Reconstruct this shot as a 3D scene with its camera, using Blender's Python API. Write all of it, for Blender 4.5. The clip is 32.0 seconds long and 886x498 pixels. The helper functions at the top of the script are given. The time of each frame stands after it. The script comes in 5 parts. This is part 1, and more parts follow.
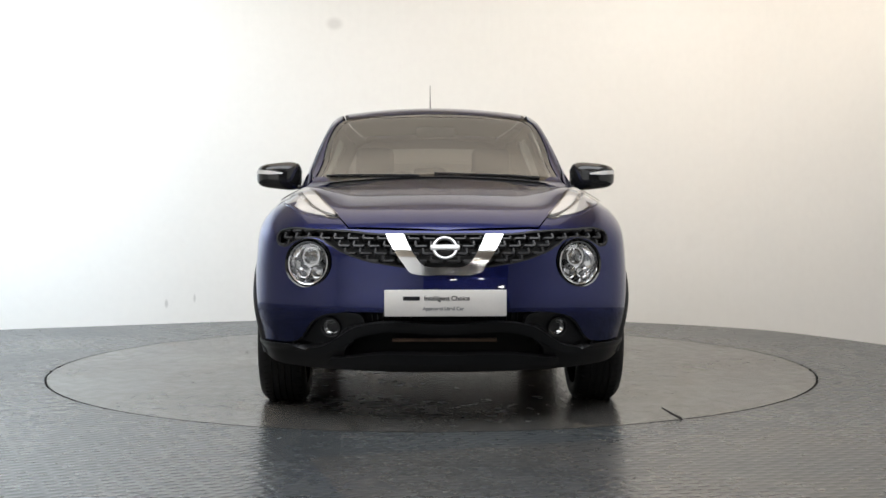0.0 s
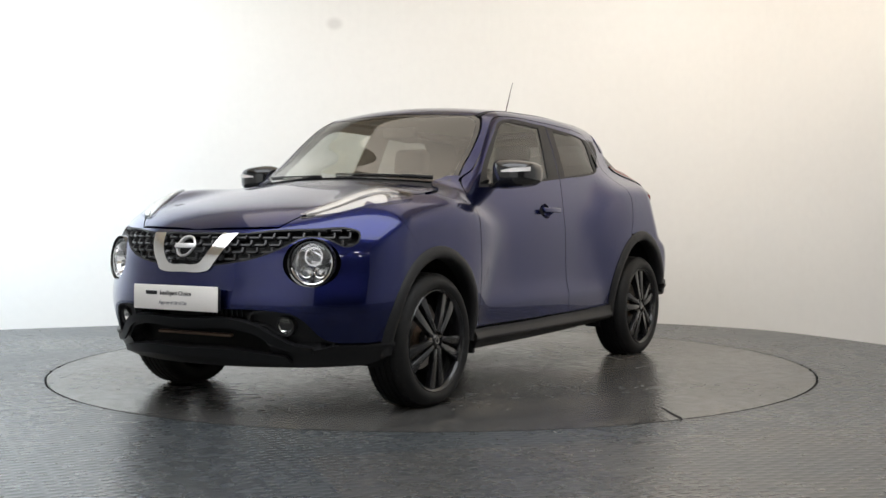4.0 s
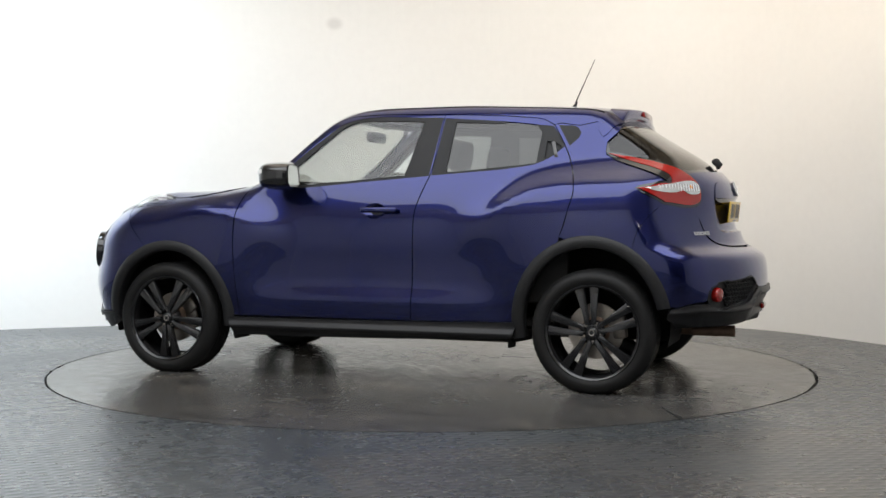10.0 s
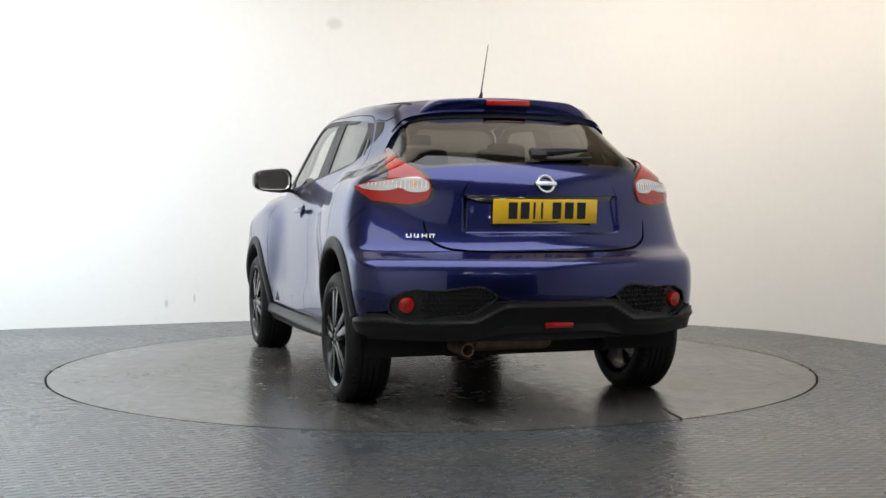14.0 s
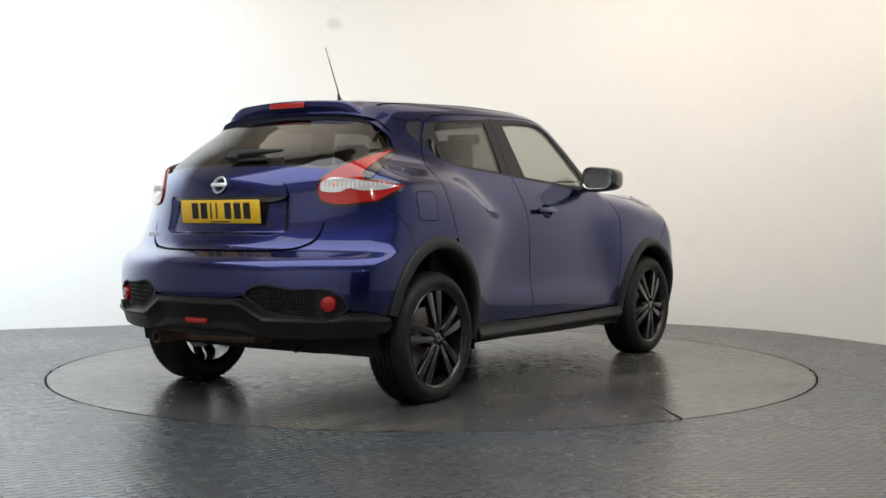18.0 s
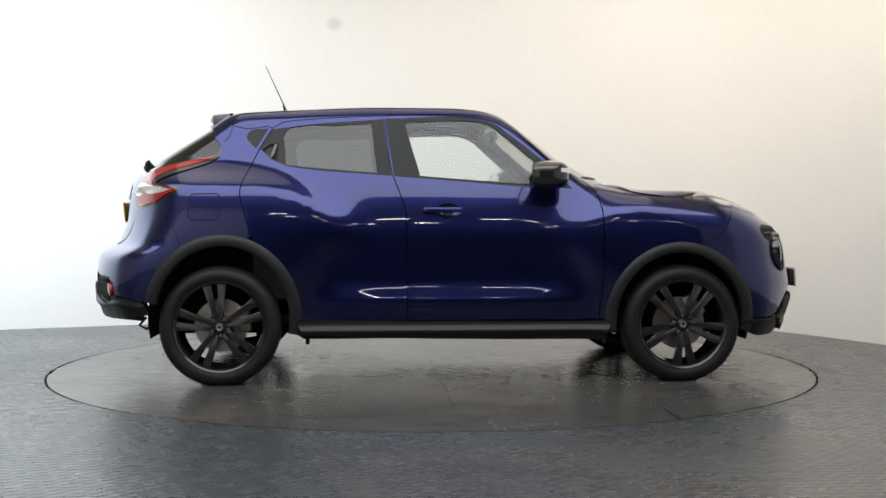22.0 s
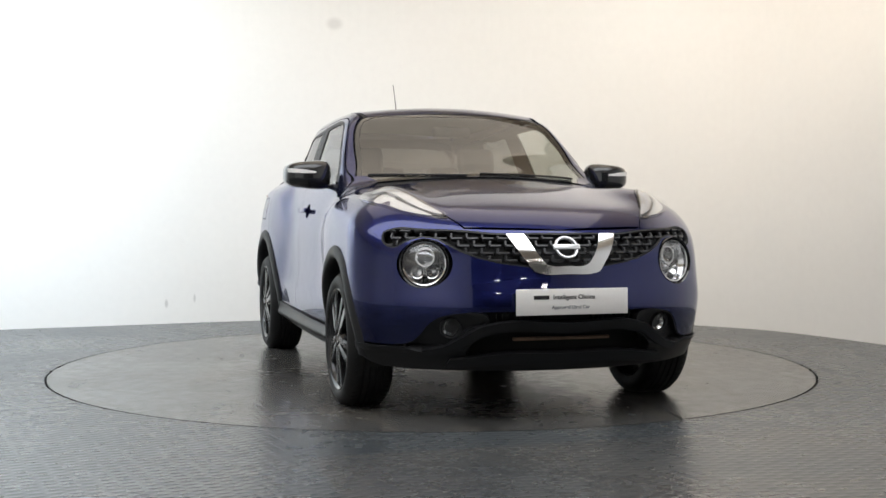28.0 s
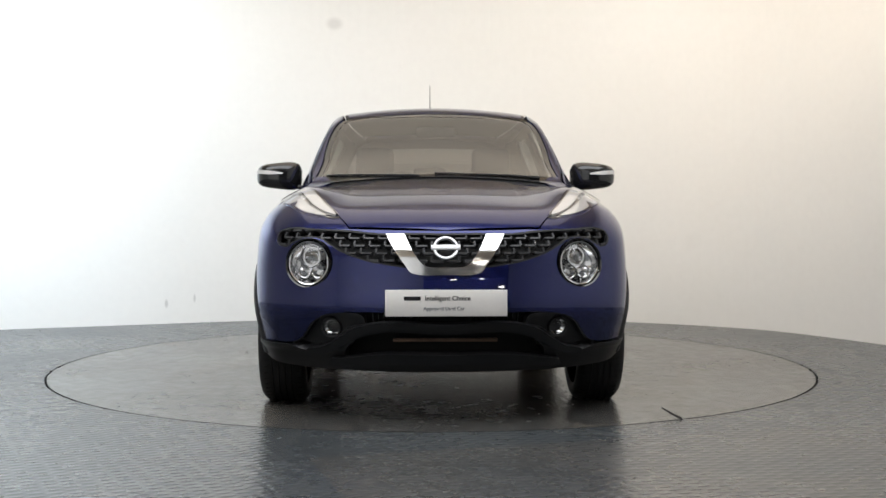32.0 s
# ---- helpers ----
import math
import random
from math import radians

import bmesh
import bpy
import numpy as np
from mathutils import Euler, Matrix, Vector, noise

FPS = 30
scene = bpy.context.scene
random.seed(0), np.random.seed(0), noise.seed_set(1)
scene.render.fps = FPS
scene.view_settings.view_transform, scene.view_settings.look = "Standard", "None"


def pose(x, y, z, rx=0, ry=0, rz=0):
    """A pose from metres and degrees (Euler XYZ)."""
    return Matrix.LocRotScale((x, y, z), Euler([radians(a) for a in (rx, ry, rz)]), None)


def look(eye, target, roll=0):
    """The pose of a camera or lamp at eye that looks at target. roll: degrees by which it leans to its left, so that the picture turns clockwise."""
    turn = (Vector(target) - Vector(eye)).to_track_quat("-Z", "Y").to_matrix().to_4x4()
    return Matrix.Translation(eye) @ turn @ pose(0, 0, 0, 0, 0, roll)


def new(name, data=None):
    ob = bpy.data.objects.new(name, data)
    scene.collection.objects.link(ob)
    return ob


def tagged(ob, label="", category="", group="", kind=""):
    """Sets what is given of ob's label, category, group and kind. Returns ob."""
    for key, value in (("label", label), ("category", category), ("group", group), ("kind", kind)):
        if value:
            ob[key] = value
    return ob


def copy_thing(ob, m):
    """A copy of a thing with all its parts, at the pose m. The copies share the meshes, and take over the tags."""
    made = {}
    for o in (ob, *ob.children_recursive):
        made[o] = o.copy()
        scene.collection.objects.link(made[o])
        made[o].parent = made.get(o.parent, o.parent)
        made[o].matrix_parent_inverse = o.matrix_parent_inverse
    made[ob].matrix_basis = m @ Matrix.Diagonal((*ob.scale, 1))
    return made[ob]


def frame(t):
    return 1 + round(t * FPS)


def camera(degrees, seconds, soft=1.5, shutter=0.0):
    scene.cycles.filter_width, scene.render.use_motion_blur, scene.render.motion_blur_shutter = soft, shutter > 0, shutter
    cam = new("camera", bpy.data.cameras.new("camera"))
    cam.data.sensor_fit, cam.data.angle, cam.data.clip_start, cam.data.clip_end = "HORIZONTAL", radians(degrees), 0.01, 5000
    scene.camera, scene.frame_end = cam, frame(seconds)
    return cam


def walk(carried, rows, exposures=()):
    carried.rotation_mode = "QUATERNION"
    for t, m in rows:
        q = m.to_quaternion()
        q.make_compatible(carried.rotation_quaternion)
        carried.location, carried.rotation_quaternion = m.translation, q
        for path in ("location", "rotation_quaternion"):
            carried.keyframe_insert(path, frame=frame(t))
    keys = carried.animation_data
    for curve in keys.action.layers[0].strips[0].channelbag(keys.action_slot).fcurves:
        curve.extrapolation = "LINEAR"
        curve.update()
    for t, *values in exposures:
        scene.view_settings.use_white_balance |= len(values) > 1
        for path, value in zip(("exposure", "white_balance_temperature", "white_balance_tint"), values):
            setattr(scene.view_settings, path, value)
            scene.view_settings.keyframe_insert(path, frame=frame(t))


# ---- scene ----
cam = camera(41.5, 32.0, soft=1.5)
EYE = pose(0.0656, -7.194, 0.9213, 90 - 1.684, 0, 0)
walk(cam, [(0.0, EYE), (32.0, EYE)])

# ---- world and light ----
world = bpy.data.worlds.new("room_air")
scene.world = world
world.use_nodes = True
world.node_tree.nodes["Background"].inputs[0].default_value = (0.75, 0.85, 1.0, 1)
world.node_tree.nodes["Background"].inputs[1].default_value = 0.10
scene.view_settings.exposure = 0.0


def area_lamp(name, eye, target, size, size_y, power, colour, spread=180):
    data = bpy.data.lights.new(name, "AREA")
    data.shape, data.size, data.size_y, data.energy, data.color = "RECTANGLE", size, size_y, power, colour
    data.spread = radians(spread)
    ob = new(name, data)
    ob.matrix_world = look(eye, target)
    return tagged(ob, kind="structure")


area_lamp("lamp_left", (-3.9, 0.1, 3.85), (-3.8, 2.2, 1.5), 2.6, 1.6, 165, (0.80, 0.91, 1.0), 104)
area_lamp("lamp_back", (-4.2, -6.0, 3.9), (-4.4, -8.4, 0.7), 5.0, 0.9, 175, (0.92, 0.96, 1.0))
area_lamp("lamp_right", (1.9, 0.0, 3.85), (2.3, 2.4, 1.6), 2.2, 1.6, 50, (1.0, 0.84, 0.66), 120)
area_lamp("lamp_front", (-0.7, -3.2, 3.93), (-0.7, -3.1, 0.0), 7.6, 3.6, 285, (0.93, 0.96, 1.0))
# added warm fill over the car, stands in for ceiling brightness in hood and windscreen
area_lamp("ceiling_fill", (-0.1, 0.4, 3.94), (-0.1, 0.4, 0.0), 4.4, 2.4, 34, (1.0, 0.90, 0.78))
area_lamp("lamp_wall", (-0.3, 1.35, 3.92), (-0.3, 3.3, 1.7), 4.4, 0.5, 30, (1.0, 0.97, 0.92), 120)
# ---- materials ----
def material(name, colour, rough=0.5, metal=0.0, coat=0.0, spec=0.5, vary=0.0, scale=6.0, bump=0.0, bump_scale=200.0, rough_vary=0.0, emit=None, space="Object"):
    """A principled surface with mottling at two scales, uneven gloss and fine relief."""
    m = bpy.data.materials.new(name)
    m.use_nodes = True
    nt = m.node_tree
    b = nt.nodes["Principled BSDF"]
    b.inputs["Base Color"].default_value = (*colour, 1)
    b.inputs["Roughness"].default_value = rough
    b.inputs["Metallic"].default_value = metal
    b.inputs["Coat Weight"].default_value = coat
    b.inputs["Coat Roughness"].default_value = 0.03
    b.inputs["Specular IOR Level"].default_value = spec
    tc = nt.nodes.new("ShaderNodeTexCoord")
    if vary or rough_vary:
        big, fine = nt.nodes.new("ShaderNodeTexNoise"), nt.nodes.new("ShaderNodeTexNoise")
        big.inputs["Scale"].default_value, fine.inputs["Scale"].default_value = scale, scale * 14
        big.inputs["Detail"].default_value = fine.inputs["Detail"].default_value = 5
        both = nt.nodes.new("ShaderNodeMath")
        both.operation = "ADD"
        for n, i in ((big, 0), (fine, 1)):
            nt.links.new(tc.outputs[space], n.inputs["Vector"])
            nt.links.new(n.outputs["Fac"], both.inputs[i])
        if vary:
            r = nt.nodes.new("ShaderNodeMapRange")
            r.inputs["From Min"].default_value, r.inputs["From Max"].default_value = 0.6, 1.4
            mix = nt.nodes.new("ShaderNodeMix")
            mix.data_type = "RGBA"
            mix.inputs["A"].default_value = (*[c * (1 - vary) for c in colour], 1)
            mix.inputs["B"].default_value = (*[min(1, c * (1 + vary)) for c in colour], 1)
            nt.links.new(both.outputs[0], r.inputs["Value"])
            nt.links.new(r.outputs[0], mix.inputs["Factor"])
            nt.links.new(mix.outputs["Result"], b.inputs["Base Color"])
        if rough_vary:
            r2 = nt.nodes.new("ShaderNodeMapRange")
            r2.inputs["From Min"].default_value, r2.inputs["From Max"].default_value = 0.6, 1.4
            r2.inputs["To Min"].default_value, r2.inputs["To Max"].default_value = max(0.02, rough - rough_vary), min(1, rough + rough_vary)
            nt.links.new(both.outputs[0], r2.inputs["Value"])
            nt.links.new(r2.outputs[0], b.inputs["Roughness"])
    if bump:
        n = nt.nodes.new("ShaderNodeTexNoise")
        n.inputs["Scale"].default_value = bump_scale
        nt.links.new(tc.outputs[space], n.inputs["Vector"])
        bp = nt.nodes.new("ShaderNodeBump")
        bp.inputs["Strength"].default_value, bp.inputs["Distance"].default_value = bump, 0.002
        nt.links.new(n.outputs["Fac"], bp.inputs["Height"])
        nt.links.new(bp.outputs[0], b.inputs["Normal"])
    if emit:
        b.inputs["Emission Color"].default_value = (*colour, 1)
        b.inputs["Emission Strength"].default_value = emit
    return m


def glass(name, tint, gloss=1.0, least=0.062):
    """A thin pane: it lets light straight through, tinted, and mirrors by its angle."""
    m = bpy.data.materials.new(name)
    m.use_nodes = True
    nt = m.node_tree
    nt.nodes.remove(nt.nodes["Principled BSDF"])
    tr, gl, lw, pw, ma, mix = (nt.nodes.new(k) for k in ("ShaderNodeBsdfTransparent", "ShaderNodeBsdfGlossy", "ShaderNodeLayerWeight", "ShaderNodeMath", "ShaderNodeMath", "ShaderNodeMixShader"))
    tr.inputs[0].default_value = (*tint, 1)
    gl.inputs["Roughness"].default_value = 0.015
    gl.inputs["Color"].default_value = (gloss, gloss, gloss, 1)
    lw.inputs["Blend"].default_value = 0.5
    pw.operation, ma.operation = "POWER", "MULTIPLY_ADD"
    pw.inputs[1].default_value = 4.5
    ma.inputs[1].default_value, ma.inputs[2].default_value = 0.85, least
    nt.links.new(lw.outputs["Facing"], pw.inputs[0])
    nt.links.new(pw.outputs[0], ma.inputs[0])
    nt.links.new(ma.outputs[0], mix.inputs[0])
    nt.links.new(tr.outputs[0], mix.inputs[1])
    nt.links.new(gl.outputs[0], mix.inputs[2])
    nt.links.new(mix.outputs[0], nt.nodes["Material Output"].inputs[0])
    return m


PAINT = material("blue_metallic_paint", (0.0105, 0.0155, 0.095), rough=0.27, metal=0.94, coat=0.88, vary=0.06, scale=3, bump=0.03, bump_scale=1800)
PAINT.node_tree.nodes["Principled BSDF"].inputs["Specular Tint"].default_value = (0.85, 0.87, 1.0, 1)
BLACK_TRIM = material("black_textured_plastic", (0.015, 0.015, 0.016), rough=0.46, spec=0.32, vary=0.2, scale=9, bump=0.25, bump_scale=900, rough_vary=0.1)
GLOSS_BLACK = material("gloss_black", (0.012, 0.012, 0.013), rough=0.12, coat=0.6, vary=0.1, scale=5)
RUBBER = material("black_rubber", (0.012, 0.012, 0.012), rough=0.75, vary=0.25, scale=12, bump=0.2, bump_scale=500)
TYRE = material("tyre_rubber", (0.009, 0.0088, 0.0088), rough=0.55, spec=0.3, vary=0.3, scale=7, bump=0.2, bump_scale=300, rough_vary=0.12)
RIM = material("dark_grey_alloy", (0.026, 0.026, 0.028), rough=0.27, metal=0.6, coat=0.5, vary=0.12, scale=10)
DARK = material("underbody_black", (0.006, 0.006, 0.006), rough=0.85, vary=0.3, scale=8)
SATIN_BLACK = material("satin_black_plastic", (0.009, 0.009, 0.010), rough=0.36, spec=0.30, vary=0.08, scale=3)
SOFT_CHROME = material("satin_chrome", (0.74, 0.74, 0.75), rough=0.34, metal=0.85)
CHROME = material("chrome", (0.80, 0.80, 0.81), rough=0.13, metal=1.0, rough_vary=0.03)
SILVER = material("silver_reflector", (0.72, 0.72, 0.73), rough=0.30, metal=0.45)
STEEL = material("brake_steel", (0.32, 0.29, 0.26), rough=0.38, metal=0.9, vary=0.25, scale=14)
RUST = material("rusty_steel", (0.20, 0.13, 0.09), rough=0.6, metal=0.5, vary=0.4, scale=20)
RED = material("red_lens", (0.33, 0.008, 0.006), rough=0.12, spec=0.4, coat=0.6, vary=0.08, scale=30)
CLEAR_LENS = material("clear_ribbed_lens", (0.70, 0.69, 0.68), rough=0.16, metal=0.5, coat=1.0, vary=0.12, scale=25)
GUIDE = material("white_lamp_inner", (0.66, 0.66, 0.67), rough=0.24, metal=0.45, coat=0.4, vary=0.08, scale=18)
AMBER = material("amber_lens", (0.75, 0.30, 0.08), rough=0.15, coat=1.0)
PLATE_WHITE = material("white_plate", (0.84, 0.81, 0.78), rough=0.3, coat=0.4, vary=0.03)
PLATE_YELLOW = material("yellow_plate", (0.78, 0.48, 0.02), rough=0.3, coat=0.5, vary=0.05)
INK = material("plate_ink", (0.012, 0.012, 0.014), rough=0.4)
GREY_INK = material("grey_ink", (0.22, 0.22, 0.23), rough=0.45)
MESH_BLACK = material("grille_black", (0.030, 0.030, 0.032), rough=0.34, spec=0.5, vary=0.1, scale=12)
CLOTH = material("seat_cloth", (0.030, 0.028, 0.028), rough=0.9, vary=0.25, scale=15, bump=0.4, bump_scale=700)
DASH = material("dash_plastic", (0.020, 0.019, 0.019), rough=0.65, vary=0.15, scale=10, bump=0.2, bump_scale=900)
LINING = material("headlining", (0.07, 0.066, 0.062), rough=0.9, vary=0.08, scale=10)
GLASS = glass("clear_glass", (0.80, 0.85, 0.84), 0.95)
SCREEN_GLASS = glass("windscreen_glass", (0.60, 0.60, 0.55), 1.0, 0.115)
GLASS_DARK = glass("privacy_glass", (0.22, 0.235, 0.235), 0.95)
GLASS_REAR = glass("dark_privacy_glass", (0.12, 0.115, 0.11), 1.0, 0.045)
LENS = glass("lamp_cover", (0.93, 0.93, 0.93))
# ---- building kit ----
def mesh_object(name, verts, faces, mat, parent=None, label="", smooth=False, normals=None):
    me = bpy.data.meshes.new(name)
    me.from_pydata([tuple(map(float, v)) for v in verts], [], [tuple(f) for f in faces])
    me.materials.append(mat)
    if smooth or normals is not None:
        me.polygons.foreach_set("use_smooth", [True] * len(me.polygons))
    if normals is not None:
        me.normals_split_custom_set([tuple(map(float, n)) for n in normals])
    ob = new(name, me)
    ob.parent = parent
    return tagged(ob, label=label)


def part(name, bm, mat, parent, label="", smooth=True, m=None):
    """One bmesh as one mesh object under a thing or a part."""
    if m is not None:
        bmesh.ops.transform(bm, matrix=m, verts=bm.verts)
    bmesh.ops.recalc_face_normals(bm, faces=bm.faces)
    me = bpy.data.meshes.new(name)
    bm.to_mesh(me)
    bm.free()
    me.materials.append(mat)
    if smooth:
        me.polygons.foreach_set("use_smooth", [True] * len(me.polygons))
        me.set_sharp_from_angle(angle=radians(35))
    ob = new(name, me)
    ob.parent = parent
    return tagged(ob, label=label)


def box(sx, sy, sz, at=(0, 0, 0), bevel=0.0, seg=2, turn=None):
    bm = bmesh.new()
    bmesh.ops.create_cube(bm, size=1)
    bmesh.ops.scale(bm, vec=(sx, sy, sz), verts=bm.verts)
    if bevel:
        bmesh.ops.bevel(bm, geom=bm.edges[:], offset=bevel, segments=seg, profile=0.5, affect="EDGES")
    if turn is not None:
        bmesh.ops.transform(bm, matrix=turn, verts=bm.verts)
    bmesh.ops.translate(bm, vec=at, verts=bm.verts)
    return bm


def joined(*bms):
    out = bmesh.new()
    for b in bms:
        me = bpy.data.meshes.new("tmp")
        b.to_mesh(me)
        b.free()
        out.from_mesh(me)
        bpy.data.meshes.remove(me)
    return out


def lathe(profile, seg=48, axis="z", closed=False):
    """Turns (radius, height) pairs round an axis."""
    bm = bmesh.new()
    rings = []
    for r, h in profile:
        ring = []
        for i in range(seg):
            a = 2 * math.pi * i / seg
            c, s = r * math.cos(a), r * math.sin(a)
            ring.append(bm.verts.new({"z": (c, s, h), "x": (h, c, s), "y": (c, h, s)}[axis]))
        rings.append(ring)
    pairs = list(zip(rings, rings[1:])) + ([(rings[-1], rings[0])] if closed else [])
    for p, q in pairs:
        for i in range(seg):
            j = (i + 1) % seg
            bm.faces.new((p[i], p[j], q[j], q[i]))
    if not closed:
        for ring, (r, _) in ((rings[0], profile[0]), (rings[-1], profile[-1])):
            if r < 1e-4:
                bmesh.ops.pointmerge(bm, verts=ring, merge_co=ring[0].co.copy())
    return bm


def tube(points, radius, seg=8):
    """A round bar along points; radius may be one number or one for each point."""
    bm = bmesh.new()
    pts = [Vector(p) for p in points]
    rad = [radius] * len(pts) if isinstance(radius, (int, float)) else list(radius)
    rings = []
    for i, p in enumerate(pts):
        d = (pts[min(i + 1, len(pts) - 1)] - pts[max(i - 1, 0)]).normalized()
        a = d.orthogonal().normalized() if not rings else (rings[-1][1] - d * rings[-1][1].dot(d)).normalized()
        b = d.cross(a)
        ring = [bm.verts.new(p + (a * math.cos(2 * math.pi * k / seg) + b * math.sin(2 * math.pi * k / seg)) * rad[i]) for k in range(seg)]
        rings.append((ring, a))
    for (p, _), (q, _) in zip(rings, rings[1:]):
        for k in range(seg):
            bm.faces.new((p[k], p[(k + 1) % seg], q[(k + 1) % seg], q[k]))
    bm.faces.new(rings[0][0][::-1])
    bm.faces.new(rings[-1][0])
    return bm


def prism(outline, depth, bevel=0.0):
    """A flat outline (x, z) given depth along y, towards +y."""
    bm = bmesh.new()
    a = [bm.verts.new((x, 0, z)) for x, z in outline]
    b = [bm.verts.new((x, depth, z)) for x, z in outline]
    bm.faces.new(a)
    bm.faces.new(b[::-1])
    for i in range(len(a)):
        j = (i + 1) % len(a)
        bm.faces.new((a[j], a[i], b[i], b[j]))
    if bevel:
        bmesh.ops.bevel(bm, geom=bm.edges[:], offset=bevel, segments=2, profile=0.5, affect="EDGES")
    return bm


def curve(pts, step=0.02, closed=True):
    """A smooth line through (u, v) points; a third entry marks a sharp corner."""
    p = [np.array(q[:2], float) for q in pts]
    sharp = [len(q) > 2 for q in pts]
    n, out = len(p), []
    for i in range(n if closed else n - 1):
        a, b = p[i], p[(i + 1) % n]
        prev = p[i - 1] if (closed or i > 0) else 2 * a - b
        nxt = p[(i + 2) % n] if (closed or i + 2 < n) else 2 * b - a
        L = np.linalg.norm(b - a)
        la, lb = np.linalg.norm(a - prev), np.linalg.norm(nxt - b)
        ta = (b - a) if sharp[i] else ((a - prev) / max(la, 1e-6) * L + (b - a) / L * la) / (L + la) * L
        tb = (b - a) if sharp[(i + 1) % n] else ((b - a) / L * lb + (nxt - b) / max(lb, 1e-6) * L) / (L + lb) * L
        k = max(1, int(round(L / step)))
        for s in np.arange(k) / k:
            out.append(a * (1 + 2 * s) * (1 - s) ** 2 + ta * s * (1 - s) ** 2 + b * s * s * (3 - 2 * s) - tb * s * s * (1 - s))
    if not closed:
        out.append(p[-1])
    return np.array(out)


def both_halves(line):
    """Closes a half outline drawn from the middle line round to the middle line."""
    line = np.asarray(line)
    m = line[::-1] * [-1, 1]
    keep = [q for q in m if abs(q[0]) > 1e-4]
    return np.array(list(line) + keep)


def both_halves_top(line):
    line = np.asarray(line)
    m = line[::-1] * [1, -1]
    return np.array(list(line) + [q for q in m if abs(q[1]) > 1e-4])


def within(poly, q):
    inside = np.zeros(len(q), bool)
    for a, b in zip(poly, np.roll(poly, -1, 0)):
        cross = (a[1] > q[:, 1]) != (b[1] > q[:, 1])
        if cross.any():
            inside ^= cross & (q[:, 0] < (b[0] - a[0]) * (q[:, 1] - a[1]) / (b[1] - a[1] + 1e-15) + a[0])
    return inside


def fill(loops, step):
    """Triangles of a flat region; the first loop is its rim, the rest are holes."""
    from mathutils.geometry import delaunay_2d_cdt
    pts, edges = [], []
    for loop in loops:
        s = len(pts)
        pts += [tuple(p) for p in loop]
        edges += [(s + i, s + (i + 1) % len(loop)) for i in range(len(loop))]
    lo, hi = np.min(loops[0], 0), np.max(loops[0], 0)
    gx, gy = np.meshgrid(np.arange(lo[0] + step / 2, hi[0], step), np.arange(lo[1] + step / 2, hi[1], step))
    gx[::2] += step / 2
    g = np.stack([gx.ravel(), gy.ravel()], 1)
    ok = within(loops[0], g)
    for loop in loops[1:]:
        ok &= ~within(loop, g)
    rim = np.concatenate(loops)
    g = g[ok]
    if len(g):
        far = np.min(((g[:, None] - rim[None]) ** 2).sum(2), 1) > (step * .45) ** 2
        pts += [tuple(p) for p in g[far]]
    v, _, f, _, _, _ = delaunay_2d_cdt([Vector(p) for p in pts], edges, [], 0, 1e-7)
    v = np.array([tuple(p) for p in v])
    f = np.array([t for t in f if len(t) == 3])
    c = v[f].mean(1)
    ok = within(loops[0], c)
    for loop in loops[1:]:
        ok &= ~within(loop, c)
    return v, f[ok]


def panel(name, view, loops, mat, parent, side=1, off=0.0, depth=0.014, step=0.035, label="", dish=None):
    """A piece of the car's skin: a flat drawing laid on the shell, off metres proud, with turned-in edges.
    dish(q): extra height over the drawing. side -1: the same piece on the car's right."""
    q, tris = fill(loops, step)
    p = place(view, q)
    n = gradient(p)
    h = np.full(len(q), off) + (dish(q) if dish else 0)
    if dish:
        e = 3e-3
        # tilt the normals where the piece is dished
        p1, p2 = place(view, q + [e, 0]), place(view, q + [0, e])
        a = p1 + gradient(p1) * (off + dish(q + [e, 0]))[:, None] - (p + n * h[:, None])
        b = p2 + gradient(p2) * (off + dish(q + [0, e]))[:, None] - (p + n * h[:, None])
        nn = np.cross(a, b)
        nn /= np.maximum(np.linalg.norm(nn, axis=1), 1e-12)[:, None]
        nn *= np.sign((nn * n).sum(1))[:, None]
        p, n = p + n * h[:, None], nn
    else:
        p = p + n * h[:, None]
    if side < 0:
        p, n = p * [1, -1, 1], n * [1, -1, 1]
    want = np.cross(p[tris[:, 1]] - p[tris[:, 0]], p[tris[:, 2]] - p[tris[:, 0]])
    flip = (want * n[tris].mean(1)).sum(1) < 0
    tris[flip] = tris[flip][:, ::-1]
    verts, faces, nor = list(p), [tuple(t) for t in tris], [n[i] for t in tris for i in t]
    if depth:
        count = {}
        for t in tris:
            for a, b in ((t[0], t[1]), (t[1], t[2]), (t[2], t[0])):
                count[(a, b)] = 1
        rim = [(a, b) for a, b in count if (b, a) not in count]
        for a, b in rim:
            k = len(verts)
            verts += [p[a], p[b], p[b] - n[b] * depth, p[a] - n[a] * depth]
            d = np.cross(p[b] - p[a], n[a])
            d = d / max(np.linalg.norm(d), 1e-9)
            faces.append((k + 3, k + 2, k + 1, k))
            nor += [d] * 4
    return mesh_object(name, verts, faces, mat, parent, label, normals=nor)


def pair(name, view, loops, mat, parent, **kw):
    """The same side piece on the car's left and right."""
    return [panel(name, view, loops, mat, parent, side=s, **kw) for s in (1, -1)]


def on_car(view, u, v, out=0.0, side=1):
    """A frame on the shell: x along u, z outwards."""
    p = place(view, [(u, v)])
    n = gradient(p)[0]
    p = p[0] + n * out
    if side < 0:
        p, n = p * [1, -1, 1], n * [1, -1, 1]
    return Vector(p), Vector(n)


